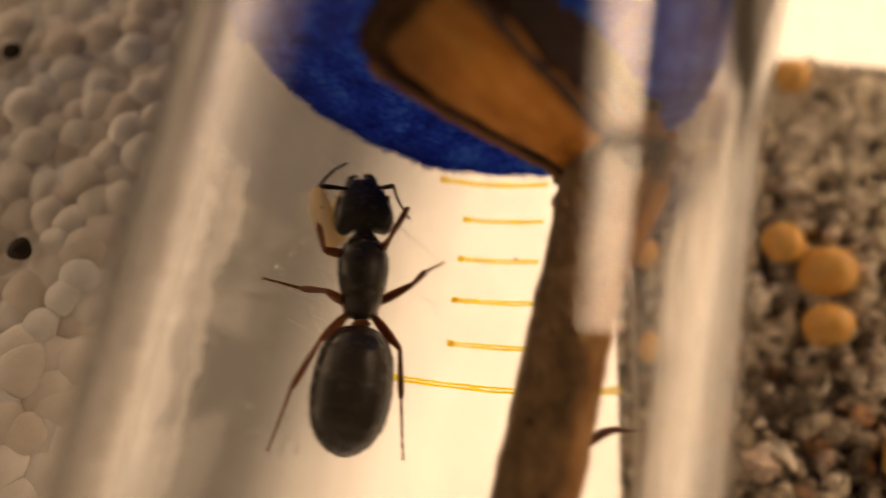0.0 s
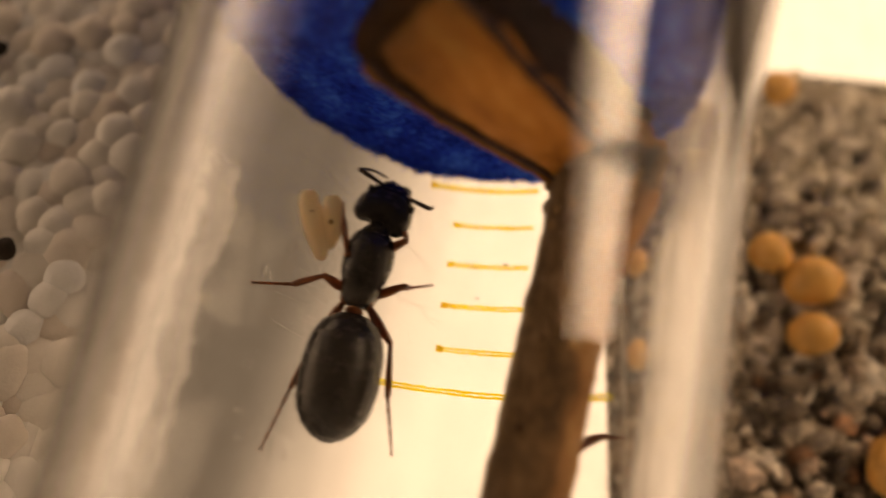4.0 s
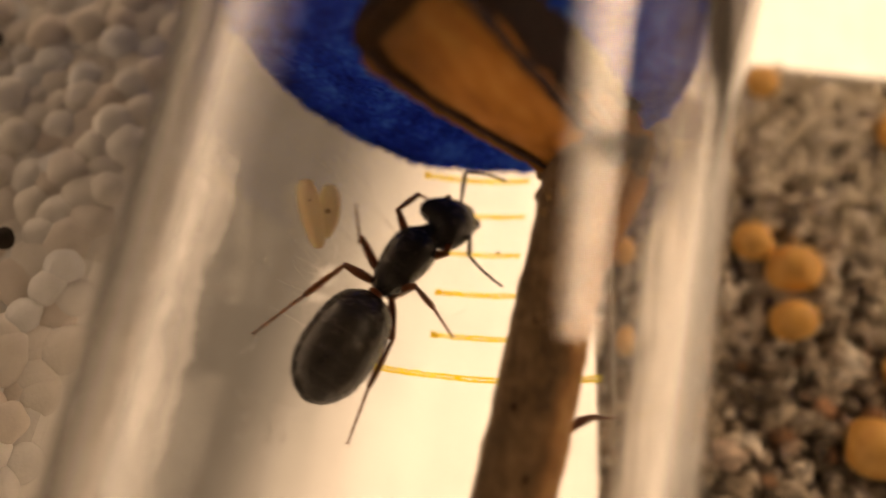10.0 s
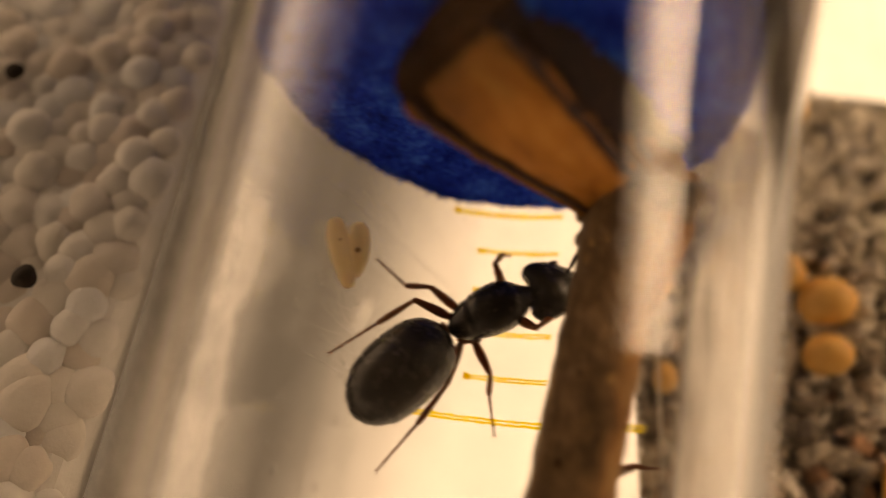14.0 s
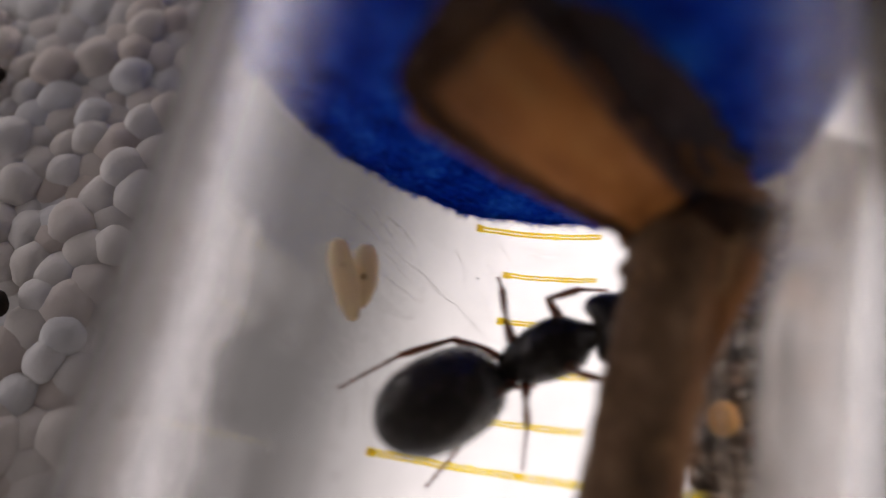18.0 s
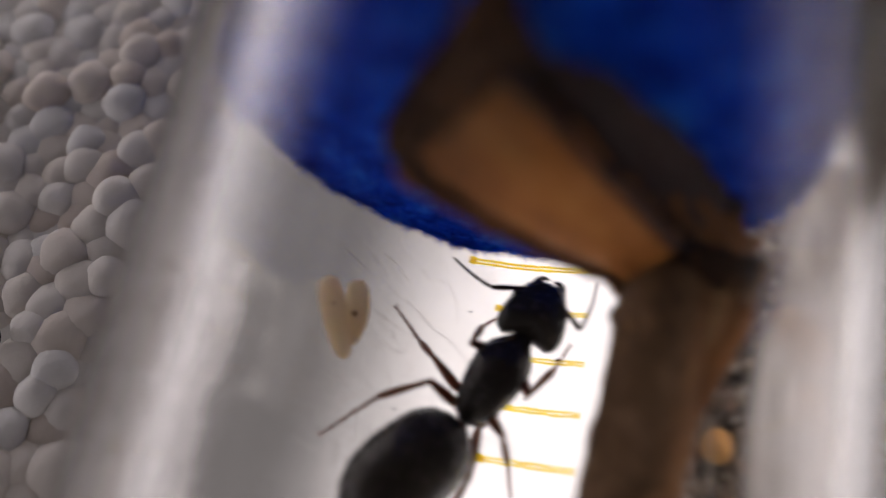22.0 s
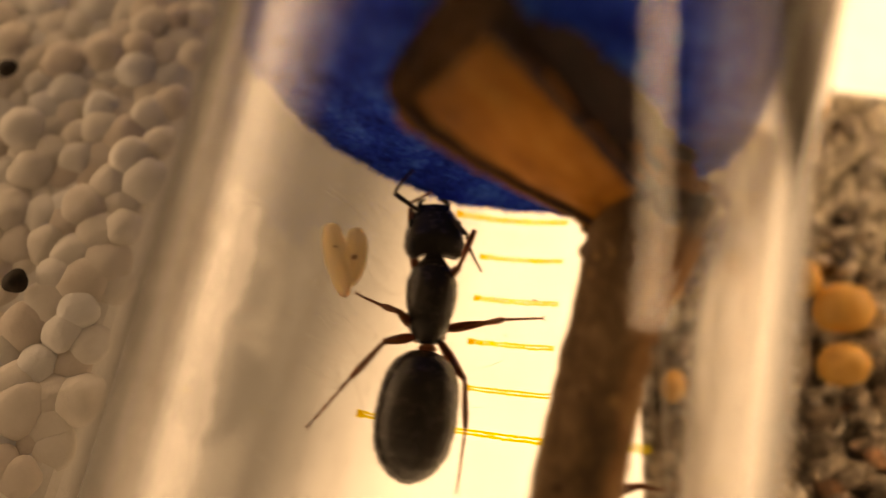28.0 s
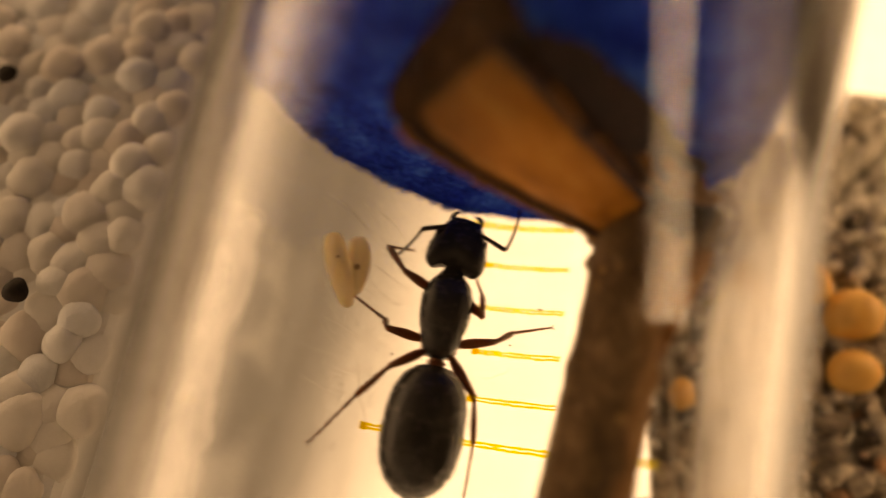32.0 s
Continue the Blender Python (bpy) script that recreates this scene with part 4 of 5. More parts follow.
# head: origin at the neck, muzzle along +y
head_rows = smooth_rows([(0.0, 1.08, 0.45, 0.0), (0.15, 1.38, 0.7, 0.0), (0.5, 1.54, 0.92, 0.0), (0.95, 1.52, 0.95, 0.0), (1.5, 1.36, 0.9, 0.0), (2.05, 1.17, 0.78, -0.04), (2.5, 0.96, 0.62, -0.08), (2.78, 0.82, 0.48, -0.1), (2.9, 0.65, 0.32, -0.12), (2.95, 0.33, 0.18, -0.12)], 32)
rings = []
for y, w, h, lift in head_rows:
    ring = []
    for j in range(40):
        c, s = math.cos(2 * math.pi * j / 40), math.sin(2 * math.pi * j / 40)
        back = -0.62 * abs(c) ** 1.1 * max(0.0, 1 - y / 1.4)
        ring.append((1.1 * w * c, 0.92 * y + 0.12 + back, lift + h * s))
    rings.append(ring)
head = part("head", outward(mesh("head", *loft(rings), CHITIN)), ant)
JAWS = {}
for s in (-1, 1):
    part("eye", ball_mesh("eye", 0.24, SPECK, 0.0, 1, 2, (0.6, 1.2, 1)), head, at=Matrix.Translation(Vector((s * 1.37, 1.4, 0.4)) * MM))
    jaw = [(s * x, y, -0.12 - 0.03 * i) for i, (x, y) in enumerate(((0.7, 2.45), (0.79, 2.62), (0.83, 2.8), (0.82, 2.96), (0.76, 3.1), (0.66, 3.2), (0.53, 3.26), (0.4, 3.26)))]
    jaw = [(x - s * 0.7, y - 2.45, z) for x, y, z in jaw]
    JAWS[s] = part("mandible", mesh("mandible", *loft(tube_along(jaw, [0.24, 0.25, 0.23, 0.2, 0.17, 0.14, 0.1, 0.04], 10, 0.1, 2, 0.7)), CHITIN), head, "curved black mandible")

# gaster: origin at the waist, tip along +y
gas_rows = smooth_rows([(0.0, 0.3, 0.3, 0.0), (0.18, 0.95, 0.9, 0.0), (0.7, 1.58, 1.45, 0.05), (1.6, 1.97, 1.85, 0.1), (2.8, 2.12, 2.0, 0.1), (4.0, 2.12, 1.95, 0.08), (5.2, 1.9, 1.65, 0.03), (6.0, 1.44, 1.2, -0.05), (6.5, 0.88, 0.7, -0.15), (6.75, 0.3, 0.25, -0.2)], 64)
gas_rows = [(y, w * (1 - sum(0.022 * math.exp(-((y - b) / 0.06) ** 2) for b in (1.75, 3.2, 4.5, 5.6))), h * (1 - sum(0.022 * math.exp(-((y - b) / 0.06) ** 2) for b in (1.75, 3.2, 4.5, 5.6))), l) for y, w, h, l in gas_rows]
gas_rows = [(y * 0.98, w, h, l) for y, w, h, l in gas_rows]
gaster = part("gaster", ovoid("gaster", gas_rows, CHITIN, 44), ant, "large glossy black abdomen")

v, f = [], []
for i in range(240):
    y, w, h, l = random.choice(gas_rows[4:-2])
    a = random.uniform(0, 2 * math.pi)
    p = Vector((w * math.cos(a), y, l + h * math.sin(a)))
    d = Vector((math.cos(a), random.uniform(0.6, 1.8), math.sin(a))).normalized() * random.uniform(0.12, 0.28)
    q = d.orthogonal().normalized() * 0.011
    u = d.cross(q).normalized() * 0.011
    b = len(v)
    v += [tuple(p + q), tuple(p - q * 0.5 + u), tuple(p - q * 0.5 - u), tuple(p + d)]
    f += [(b, b + 1, b + 3), (b + 1, b + 2, b + 3), (b + 2, b, b + 3)]
bristle = part("bristles", mesh("bristles", v, f, FEELER_CHITIN, False), gaster, "short brown bristles")
tagged(bristle, kind="stuff")

LENGTHS = {"F": (2.3, 2.35, 1.9), "M": (2.3, 2.1, 2.2), "H": (2.7, 2.75, 3.2)}
RADII = {"femur": [0.13, 0.2, 0.26, 0.27, 0.26, 0.23, 0.19, 0.16], "tibia": [0.12, 0.13, 0.15, 0.17, 0.18, 0.19, 0.18, 0.14], "tarsus": [0.08, 0.085, 0.09, 0.095, 0.1, 0.06, 0.085, 0.095, 0.055, 0.08, 0.09, 0.05, 0.075, 0.085, 0.05, 0.06, 0.065]}


def limb(name, length, radii, material):
    k = len(radii) - 1
    rows = [(length * i / k, r, r, 0.0) for i, r in enumerate(radii)]
    rows = [(-0.03, radii[0] * 0.5, radii[0] * 0.5, 0.0)] + rows + [(length + 0.03, radii[-1] * 0.5, radii[-1] * 0.5, 0.0)]
    return ovoid(name, rows, material, 12)


LEG_PARTS = {}
for kind, lengths in LENGTHS.items():
    meshes = [limb(n, l, RADII[n], LEG_CHITIN) for n, l in zip(("femur", "tibia", "tarsus"), lengths)]
    claw = mesh("claw", *loft(tube_along([(0, 0, 0), (0.1, 0.1, 0), (0.13, 0.22, -0.05)], [0.035, 0.03, 0.01], 6)), LEG_CHITIN)
    spur = mesh("spur", *loft(tube_along([(0, 0, 0), (0.12, 0.22, 0.02)], [0.03, 0.006], 6)), LEG_CHITIN)
    for s in "LR":
        LEG_PARTS[kind + s] = [part(m.name.split(".")[0], m, ant) for m in meshes]
        tagged(LEG_PARTS[kind + s][0], "reddish-brown leg segment")
        tip = Matrix.Translation((0, lengths[2] * MM, 0))
        part("claw", claw, LEG_PARTS[kind + s][2], at=tip)
        part("claw", claw, LEG_PARTS[kind + s][2], at=tip @ Matrix.Rotation(math.pi, 4, "Y"))
        part("spur", spur, LEG_PARTS[kind + s][1], at=Matrix.Translation((0, lengths[1] * 0.96 * MM, 0)))
FEELERS = {}
scape = limb("scape", 2.0, [0.1, 0.1, 0.11, 0.12, 0.13, 0.14, 0.14, 0.12], FEELER_CHITIN)
for s, side in (("L", -1), ("R", 1)):
    bow = [(side * 0.14 * math.sin(math.pi * (i / 22) ** 0.8), 2.7 * i / 22, 0.1 * math.sin(math.pi * i / 22)) for i in range(23)]
    funicle = mesh("funicle", *loft(tube_along(bow, [0.1 - 0.018 * (i % 2) - 0.001 * i for i in range(22)] + [0.04], 10)), FEELER_CHITIN)
    FEELERS[s] = [part("scape", scape, ant), part("funicle", funicle, ant)]


def between(rows, t):
    """The row at t seconds, eased from row to row."""
    if t <= rows[0][0]:
        return rows[0][1:]
    for a, b in zip(rows, rows[1:]):
        if t <= b[0]:
            u = (t - a[0]) / (b[0] - a[0])
            u = u * u * (3 - 2 * u)
            return [p + (q - p) * u for p, q in zip(a[1:], b[1:])]
    return rows[-1][1:]


def aim(start, end, up=Vector((0, 0, 1))):
    """The pose at start whose +y points to end."""
    y = (end - start).normalized()
    x = y.cross(up).normalized()
    z = x.cross(y)
    return Matrix.Translation(start * MM) @ Matrix((x, y, z)).transposed().to_4x4()


def reach(start, x, y, length, sign, low=None):
    """A joint that far from start, over the place (x, y): above it or below it."""
    d = Vector((x - start.x, y - start.y, 0))
    flat = min(d.length, length * 0.985)
    d = d.normalized() * flat if d.length > 1e-6 else Vector((0.01, 0, 0))
    z = start.z + sign * math.sqrt(length ** 2 - flat ** 2)
    if low is not None:
        z = max(z, low)
    way = Vector((start.x + d.x, start.y + d.y, z)) - start
    return start + way.normalized() * length


BODY = [  # seconds; muzzle, neck, waist and gaster tip in mm
    (0, -8.2, 16.1, 4.8, -7.5, 13.2, 4.6, -6.7, 7.7, 4.2, -6.4, 1.1, 3.9),
    (1.5, -8.0, 15.8, 4.6, -7.4, 13.2, 4.6, -6.6, 7.8, 4.1, -6.2, 0.8, 3.7),
    (2, -7.8, 16.0, 4.5, -7.1, 13.7, 4.4, -6.6, 8.1, 4.1, -6.1, 1.2, 3.7),
    (3, -6.3, 16.6, 3.8, -6.5, 14.1, 4.2, -6.6, 8.6, 4.1, -6.25, 1.25, 3.9),
    (3.3, -6.2, 17.0, 3.8, -6.6, 14.1, 4.2, -6.7, 8.7, 4.2, -6.6, 1.8, 3.9),
    (5.3, -4.3, 15.8, 3.2, -5.5, 13.7, 3.8, -6.6, 8.4, 4.1, -7.3, 1.5, 4.2),
    (6, -4.3, 15.8, 3.2, -5.5, 13.7, 3.8, -6.6, 8.4, 4.1, -7.3, 1.5, 4.2),
    (7, -4.8, 16.1, 3.3, -5.4, 13.9, 3.8, -6.6, 8.5, 4.1, -7.6, 1.0, 4.3),
    (8, -4.1, 16.1, 3.2, -5.1, 13.8, 3.7, -6.5, 8.5, 4.1, -7.5, 1.6, 4.2),
    (8.5, -3.0, 16.2, 3.0, -4.6, 14.0, 3.6, -6.2, 8.7, 4.0, -7.3, 1.8, 4.2),
    (9, -1.8, 16.0, 3.0, -3.6, 14.0, 3.4, -5.7, 9.2, 3.8, -7.6, 2.0, 4.3),
    (9.6, -1.4, 16.2, 3.0, -3.2, 14.1, 3.3, -5.5, 9.2, 3.8, -7.9, 2.8, 4.5),
    (10, -0.5, 15.4, 3.1, -2.6, 14.0, 3.3, -5.4, 9.1, 3.7, -8.2, 2.4, 4.6),
    (10.5, 1.7, 13.1, 3.7, -1.4, 12.8, 3.3, -4.9, 9.2, 3.6, -8.7, 3.4, 5.0),
    (11, 2.7, 12.5, 4.1, -0.5, 12.3, 3.4, -4.8, 9.2, 3.6, -8.9, 4.1, 4.9),
    (12, 2.6, 12.7, 4.1, 0, 12.0, 3.5, -4.2, 9.0, 3.4, -9.15, 4.1, 4.8),
    (13, 3.3, 13.6, 4.4, 0.6, 12.8, 3.7, -3.4, 9.5, 3.3, -8.0, 4.6, 4.4),
    (13.7, 3.3, 13.6, 4.4, 0.6, 12.8, 3.7, -3.4, 9.5, 3.3, -8.0, 4.6, 4.4),
    (14, 3.3, 13.2, 4.4, 1.1, 12.4, 3.8, -3.4, 9.8, 3.3, -7.6, 4.6, 4.4),
    (14.2, 3.8, 12.9, 4.7, 1.4, 12.2, 3.9, -3.0, 9.5, 3.3, -7.2, 4.5, 4.2),
    (15, 4.0, 13.5, 4.8, 1.5, 12.7, 3.9, -2.8, 10.1, 3.3, -6.7, 5.9, 6.3),
    (17.5, 4.8, 13.1, 5.4, 2.5, 12.3, 4.4, -2.0, 9.9, 3.3, -6.2, 6.3, 6.6),
    (20.3, 4.8, 13.1, 5.4, 2.5, 12.3, 4.4, -2.0, 9.9, 3.3, -6.2, 6.3, 6.6),
    (20.7, 4.6, 13.6, 5.2, 2.3, 12.4, 4.3, -2.0, 9.8, 3.3, -6.2, 6.3, 6.4),
    (21, 3.9, 12.7, 4.8, 1.5, 12.0, 3.9, -2.5, 9.4, 3.3, -6.8, 5.6, 6.4),
    (21.5, 3.3, 14.3, 4.4, 0.8, 12.3, 3.7, -2.9, 8.9, 3.3, -7.2, 4.6, 5.6),
    (22, 0.3, 16.6, 3.2, -0.7, 13.6, 3.4, -3.1, 9.2, 3.3, -7.4, 4.2, 5.6),
    (23, -1.8, 17.5, 3.0, -1.8, 14.1, 3.3, -3.3, 9.4, 3.3, -6.9, 3.9, 5.4),
    (24, -1.95, 17.8, 3.0, -1.95, 14.2, 3.3, -3.7, 9.2, 3.4, -6.1, 3.3, 4.8),
    (24.5, -2.3, 18.0, 3.0, -2.5, 14.2, 3.3, -3.4, 9.2, 3.4, -5.6, 3.3, 4.6),
    (25, -2.3, 18.0, 3.0, -2.5, 14.2, 3.3, -3.4, 9.2, 3.4, -5.6, 3.3, 4.6),
    (26.3, -5.5, 18.6, 3.5, -4.9, 14.9, 3.6, -4.3, 9.6, 3.5, -4.1, 3.0, 3.3),
    (27, -5.5, 18.6, 3.5, -4.9, 14.9, 3.6, -4.3, 9.6, 3.5, -4.1, 3.0, 3.3),
    (28, -5.3, 17.8, 3.5, -4.8, 15.0, 3.6, -4.3, 9.3, 3.5, -4.3, 2.8, 3.3),
    (29, -5.6, 17.3, 3.5, -4.7, 14.9, 3.6, -4.3, 9.3, 3.5, -4.4, 2.7, 3.3),
    (30, -5.5, 18.0, 3.5, -4.9, 15.2, 3.6, -4.3, 9.5, 3.5, -4.2, 2.8, 3.3),
    (30.5, -3.6, 18.0, 3.1, -4.4, 14.6, 3.5, -4.0, 9.2, 3.4, -4.0, 2.6, 3.3),
    (31, -4.0, 17.3, 3.2, -4.1, 14.7, 3.5, -4.1, 9.1, 3.4, -4.2, 2.5, 3.3),
    (32, -3.5, 17.9, 3.1, -3.9, 14.6, 3.4, -4.0, 9.2, 3.4, -4.25, 2.5, 3.3),
]
FEELER_L = [
    (0, -9.8, 14.2, 6.5, -9.0, 16.4, 5.7),
    (1.5, -9.9, 15.2, 6.7, -10.1, 16.5, 6.6),
    (2, -9.4, 16.2, 6.2, -8.8, 17.7, 5.6),
    (3, -7.1, 16.5, 4.8, -8.4, 16.0, 5.3),
    (3.3, -8.5, 16.1, 5.5, -7.6, 17.2, 4.8),
    (5.3, -5.8, 16.9, 4.2, -3.6, 16.8, 3.5),
    (6, -5.8, 16.9, 4.2, -3.6, 16.8, 3.5),
    (7, -7.5, 15.5, 4.9, -8.5, 17.5, 5.4),
    (8, -5.0, 16.9, 4.0, -6.5, 16.7, 4.3),
    (8.5, -4.2, 17.5, 3.8, -1.9, 17.3, 3.4),
    (9, -2.9, 17.6, 3.6, -0.4, 16.4, 3.5),
    (9.6, -3.7, 17.7, 3.7, -1.1, 18.2, 3.4),
    (10, -1.4, 18.0, 3.6, 1.4, 17.4, 3.9),
    (10.5, 2.0, 15.9, 4.3, 3.1, 15.1, 4.7),
    (11, 1.9, 15.8, 4.3, 2.9, 15.9, 4.6),
    (12, 2.1, 14.4, 4.4, 2.8, 15.8, 4.5),
    (13, 2.6, 15.5, 4.6, 3.0, 16.2, 4.6),
    (13.7, 2.6, 15.5, 4.6, 3.0, 16.2, 4.6),
    (14, 3.3, 14.5, 5.0, 3.8, 15.0, 5.0),
    (14.2, 3.3, 14.3, 5.0, 3.6, 14.8, 5.0),
    (15, 3.5, 14.8, 5.1, 4.0, 15.5, 5.2),
    (17.5, 4.4, 14.4, 5.7, 4.8, 15.0, 5.8),
    (20.3, 4.4, 14.4, 5.7, 4.8, 15.0, 5.8),
    (20.7, 2.3, 14.4, 4.5, 3.2, 15.1, 4.7),
    (21, 0.9, 13.8, 4.0, 2.8, 15.7, 4.5),
    (21.5, -0.6, 13.8, 3.7, -2.2, 15.6, 3.4),
    (22, -3.1, 15.7, 3.6, -5.3, 17.6, 3.9),
    (23, -4.4, 15.4, 3.8, -6.2, 17.0, 4.2),
    (24, -4.6, 16.8, 4.1, -5.1, 18.9, 4.3),
    (24.5, -5.3, 16.8, 4.1, -7.2, 18.8, 4.6),
    (25, -5.3, 16.8, 4.1, -7.2, 18.8, 4.6),
    (26.3, -7.7, 15.4, 5.1, -8.8, 18.0, 5.6),
    (27, -7.7, 15.4, 5.1, -8.8, 18.0, 5.6),
    (28, -7.3, 17.0, 4.9, -6.0, 19.5, 4.1),
    (29, -7.5, 15.9, 4.9, -7.3, 18.2, 4.7),
    (30, -7.6, 16.5, 5.0, -6.9, 19.0, 4.5),
    (30.5, -6.1, 15.4, 4.3, -7.0, 15.4, 4.5),
    (31, -6.3, 15.6, 4.4, -5.6, 15.4, 3.9),
    (32, -5.8, 15.9, 4.2, -7.3, 14.8, 4.6),
]
FEELER_R = [
    (0, -5.9, 14.8, 4.2, -5.1, 14.0, 3.8),
    (1.5, -5.4, 16.5, 4.1, -5.7, 17.7, 4.0),
    (2, -5.3, 15.8, 4.1, -6.5, 16.7, 4.3),
    (3, -4.9, 15.9, 4.0, -3.8, 15.0, 3.5),
    (3.3, -3.8, 15.7, 3.7, -4.6, 16.9, 3.7),
    (5.3, -2.7, 12.8, 3.6, -1.4, 13.7, 3.4),
    (6, -2.7, 12.8, 3.6, -1.4, 13.7, 3.4),
    (7, -2.5, 15.3, 3.6, -4.7, 16.5, 3.7),
    (8, -2.0, 14.6, 3.6, 0.8, 16.1, 3.8),
    (8.5, -2.1, 12.6, 3.6, 0.6, 10.8, 3.8),
    (9, -0.1, 13.3, 3.8, 1.5, 14.8, 4.0),
    (9.6, 0.7, 14.2, 4.0, 2.2, 16.4, 4.2),
    (10, -0.5, 12.3, 3.7, 2.3, 10.4, 4.4),
    (10.5, 1.1, 10.4, 4.1, 2.2, 8.6, 4.4),
    (11, 2.3, 10.1, 4.6, 2.7, 9.2, 4.6),
    (12, 3.0, 11.9, 4.9, 3.8, 10.9, 5.2),
    (13, 3.3, 12.0, 5.1, 4.3, 10.9, 5.5),
    (13.7, 3.3, 12.0, 5.1, 4.3, 10.9, 5.5),
    (14, 3.5, 12.1, 5.2, 4.1, 11.4, 5.4),
    (14.2, 3.9, 11.9, 5.5, 4.7, 11.3, 5.9),
    (15, 3.9, 12.1, 5.4, 4.6, 11.4, 5.8),
    (17.5, 4.7, 11.9, 6.0, 5.3, 11.1, 6.4),
    (20.3, 4.7, 11.9, 6.0, 5.3, 11.1, 6.4),
    (20.7, 4.0, 11.6, 5.5, 4.7, 11.1, 5.8),
    (21, 2.1, 10.7, 4.5, 2.7, 10.1, 4.6),
    (21.5, 1.5, 11.4, 4.3, 3.1, 11.5, 4.8),
    (22, 1.9, 14.2, 4.4, 2.9, 17.8, 4.5),
    (23, 1.0, 16.1, 4.0, -0.9, 18.8, 3.5),
    (24, 1.05, 15.9, 3.9, 2.3, 18.5, 3.6),
    (24.5, 0.3, 16.9, 3.8, 0.2, 19.2, 3.6),
    (25, 0.3, 16.9, 3.8, 0.2, 19.2, 3.6),
    (26.3, -2.9, 16.6, 3.6, -1.0, 15.8, 3.5),
    (27, -2.9, 16.6, 3.6, -1.0, 15.8, 3.5),
    (28, -3.1, 15.5, 3.6, -2.0, 14.2, 3.4),
    (29, -3.1, 15.6, 3.6, -1.7, 14.5, 3.4),
    (30, -3.0, 15.9, 3.6, -2.0, 15.0, 3.4),
    (30.5, -1.9, 16.1, 3.6, -2.0, 18.6, 3.4),
    (31, -1.5, 15.0, 3.6, 0.3, 15.9, 3.7),
    (32, -1.0, 15.5, 3.7, -0.6, 18.6, 3.5),
]
LEG_FL = [
    (0, -9.0, 10.9, -10.0, 12.7, -10.4, 13.8),
    (1.5, -8.9, 10.9, -10.0, 12.5, -10.5, 13.7),
    (2, -8.6, 11.4, -9.6, 12.7, -10.7, 13.6),
    (3, -7.5, 11.2, -8.3, 13.6, -9.4, 15.7),
    (3.3, -7.5, 11.3, -8.4, 13.6, -9.4, 15.6),
    (5.3, -7.1, 11.2, -7.8, 14.2, -7.5, 15.5),
    (6, -7.1, 11.2, -7.8, 14.2, -7.5, 15.5),
    (7, -7.1, 11.4, -7.7, 14.0, -7.6, 15.3),
    (8, -7.1, 11.5, -7.6, 13.9, -7.8, 15.1),
    (8.5, -6.5, 13.7, -7.5, 14.5, -7.7, 15.4),
    (9, -5.9, 14.1, -7.3, 14.5, -7.9, 15.3),
    (9.6, -5.7, 14.2, -7.2, 14.6, -7.8, 15.4),
    (10, -4.9, 13.9, -4.0, 15.6, -3.2, 16.2),
    (10.5, -3.4, 13.6, -2.1, 15.4, -0.5, 16.1),
    (11, -1.5, 13.7, -0.9, 14.6, -0.3, 14.8),
    (12, -1.5, 13.5, -0.4, 14.4, 0.9, 14.4),
    (13, -1.3, 13.6, -0.9, 14.7, 0.1, 14.4),
    (13.7, -1.3, 13.6, -0.9, 14.7, 0.1, 14.4),
    (14, -1.2, 13.5, -0.8, 14.8, -0.3, 15.4),
    (14.2, -1.0, 13.0, -0.5, 14.4, -0.5, 15.1),
    (15, -0.2, 13.9, 1.5, 14.5, 3.2, 14.6),
    (17.5, 0, 13.3, 1.6, 14.4, 3.3, 15.0),
    (20.3, 0, 13.3, 1.6, 14.4, 3.3, 15.0),
    (20.7, 0.9, 13.6, 2.5, 14.1, 3.6, 14.8),
    (21, -0.5, 13.0, 1.3, 13.8, 2.6, 14.4),
    (21.5, -1.6, 13.1, -0.7, 14.0, 0.2, 14.6),
    (22, -3.1, 12.8, -2.8, 14.1, -2.1, 15.1),
    (23, -4.0, 13.5, -3.8, 15.4, -3.3, 17.1),
    (24.5, -4.4, 13.7, -4.3, 15.2, -4.1, 16.2),
    (25, -4.4, 13.7, -4.3, 15.2, -4.1, 16.2),
    (26.3, -6.7, 14.7, -7.2, 16.5, -7.8, 18.5),
    (27, -6.7, 14.7, -7.2, 16.5, -7.8, 18.5),
    (28, -6.2, 15.0, -6.6, 17.7, -5.0, 19.7),
    (29, -5.7, 13.9, -5.9, 16.7, -5.3, 19.4),
    (30, -6.1, 13.5, -6.4, 15.4, -6.3, 16.8),
    (30.5, -6.4, 14.3, -6.7, 15.9, -6.2, 16.6),
    (31, -6.4, 14.8, -6.7, 16.2, -5.4, 17.4),
    (32, -6.4, 13.6, -7.7, 15.2, -6.9, 15.5),
]
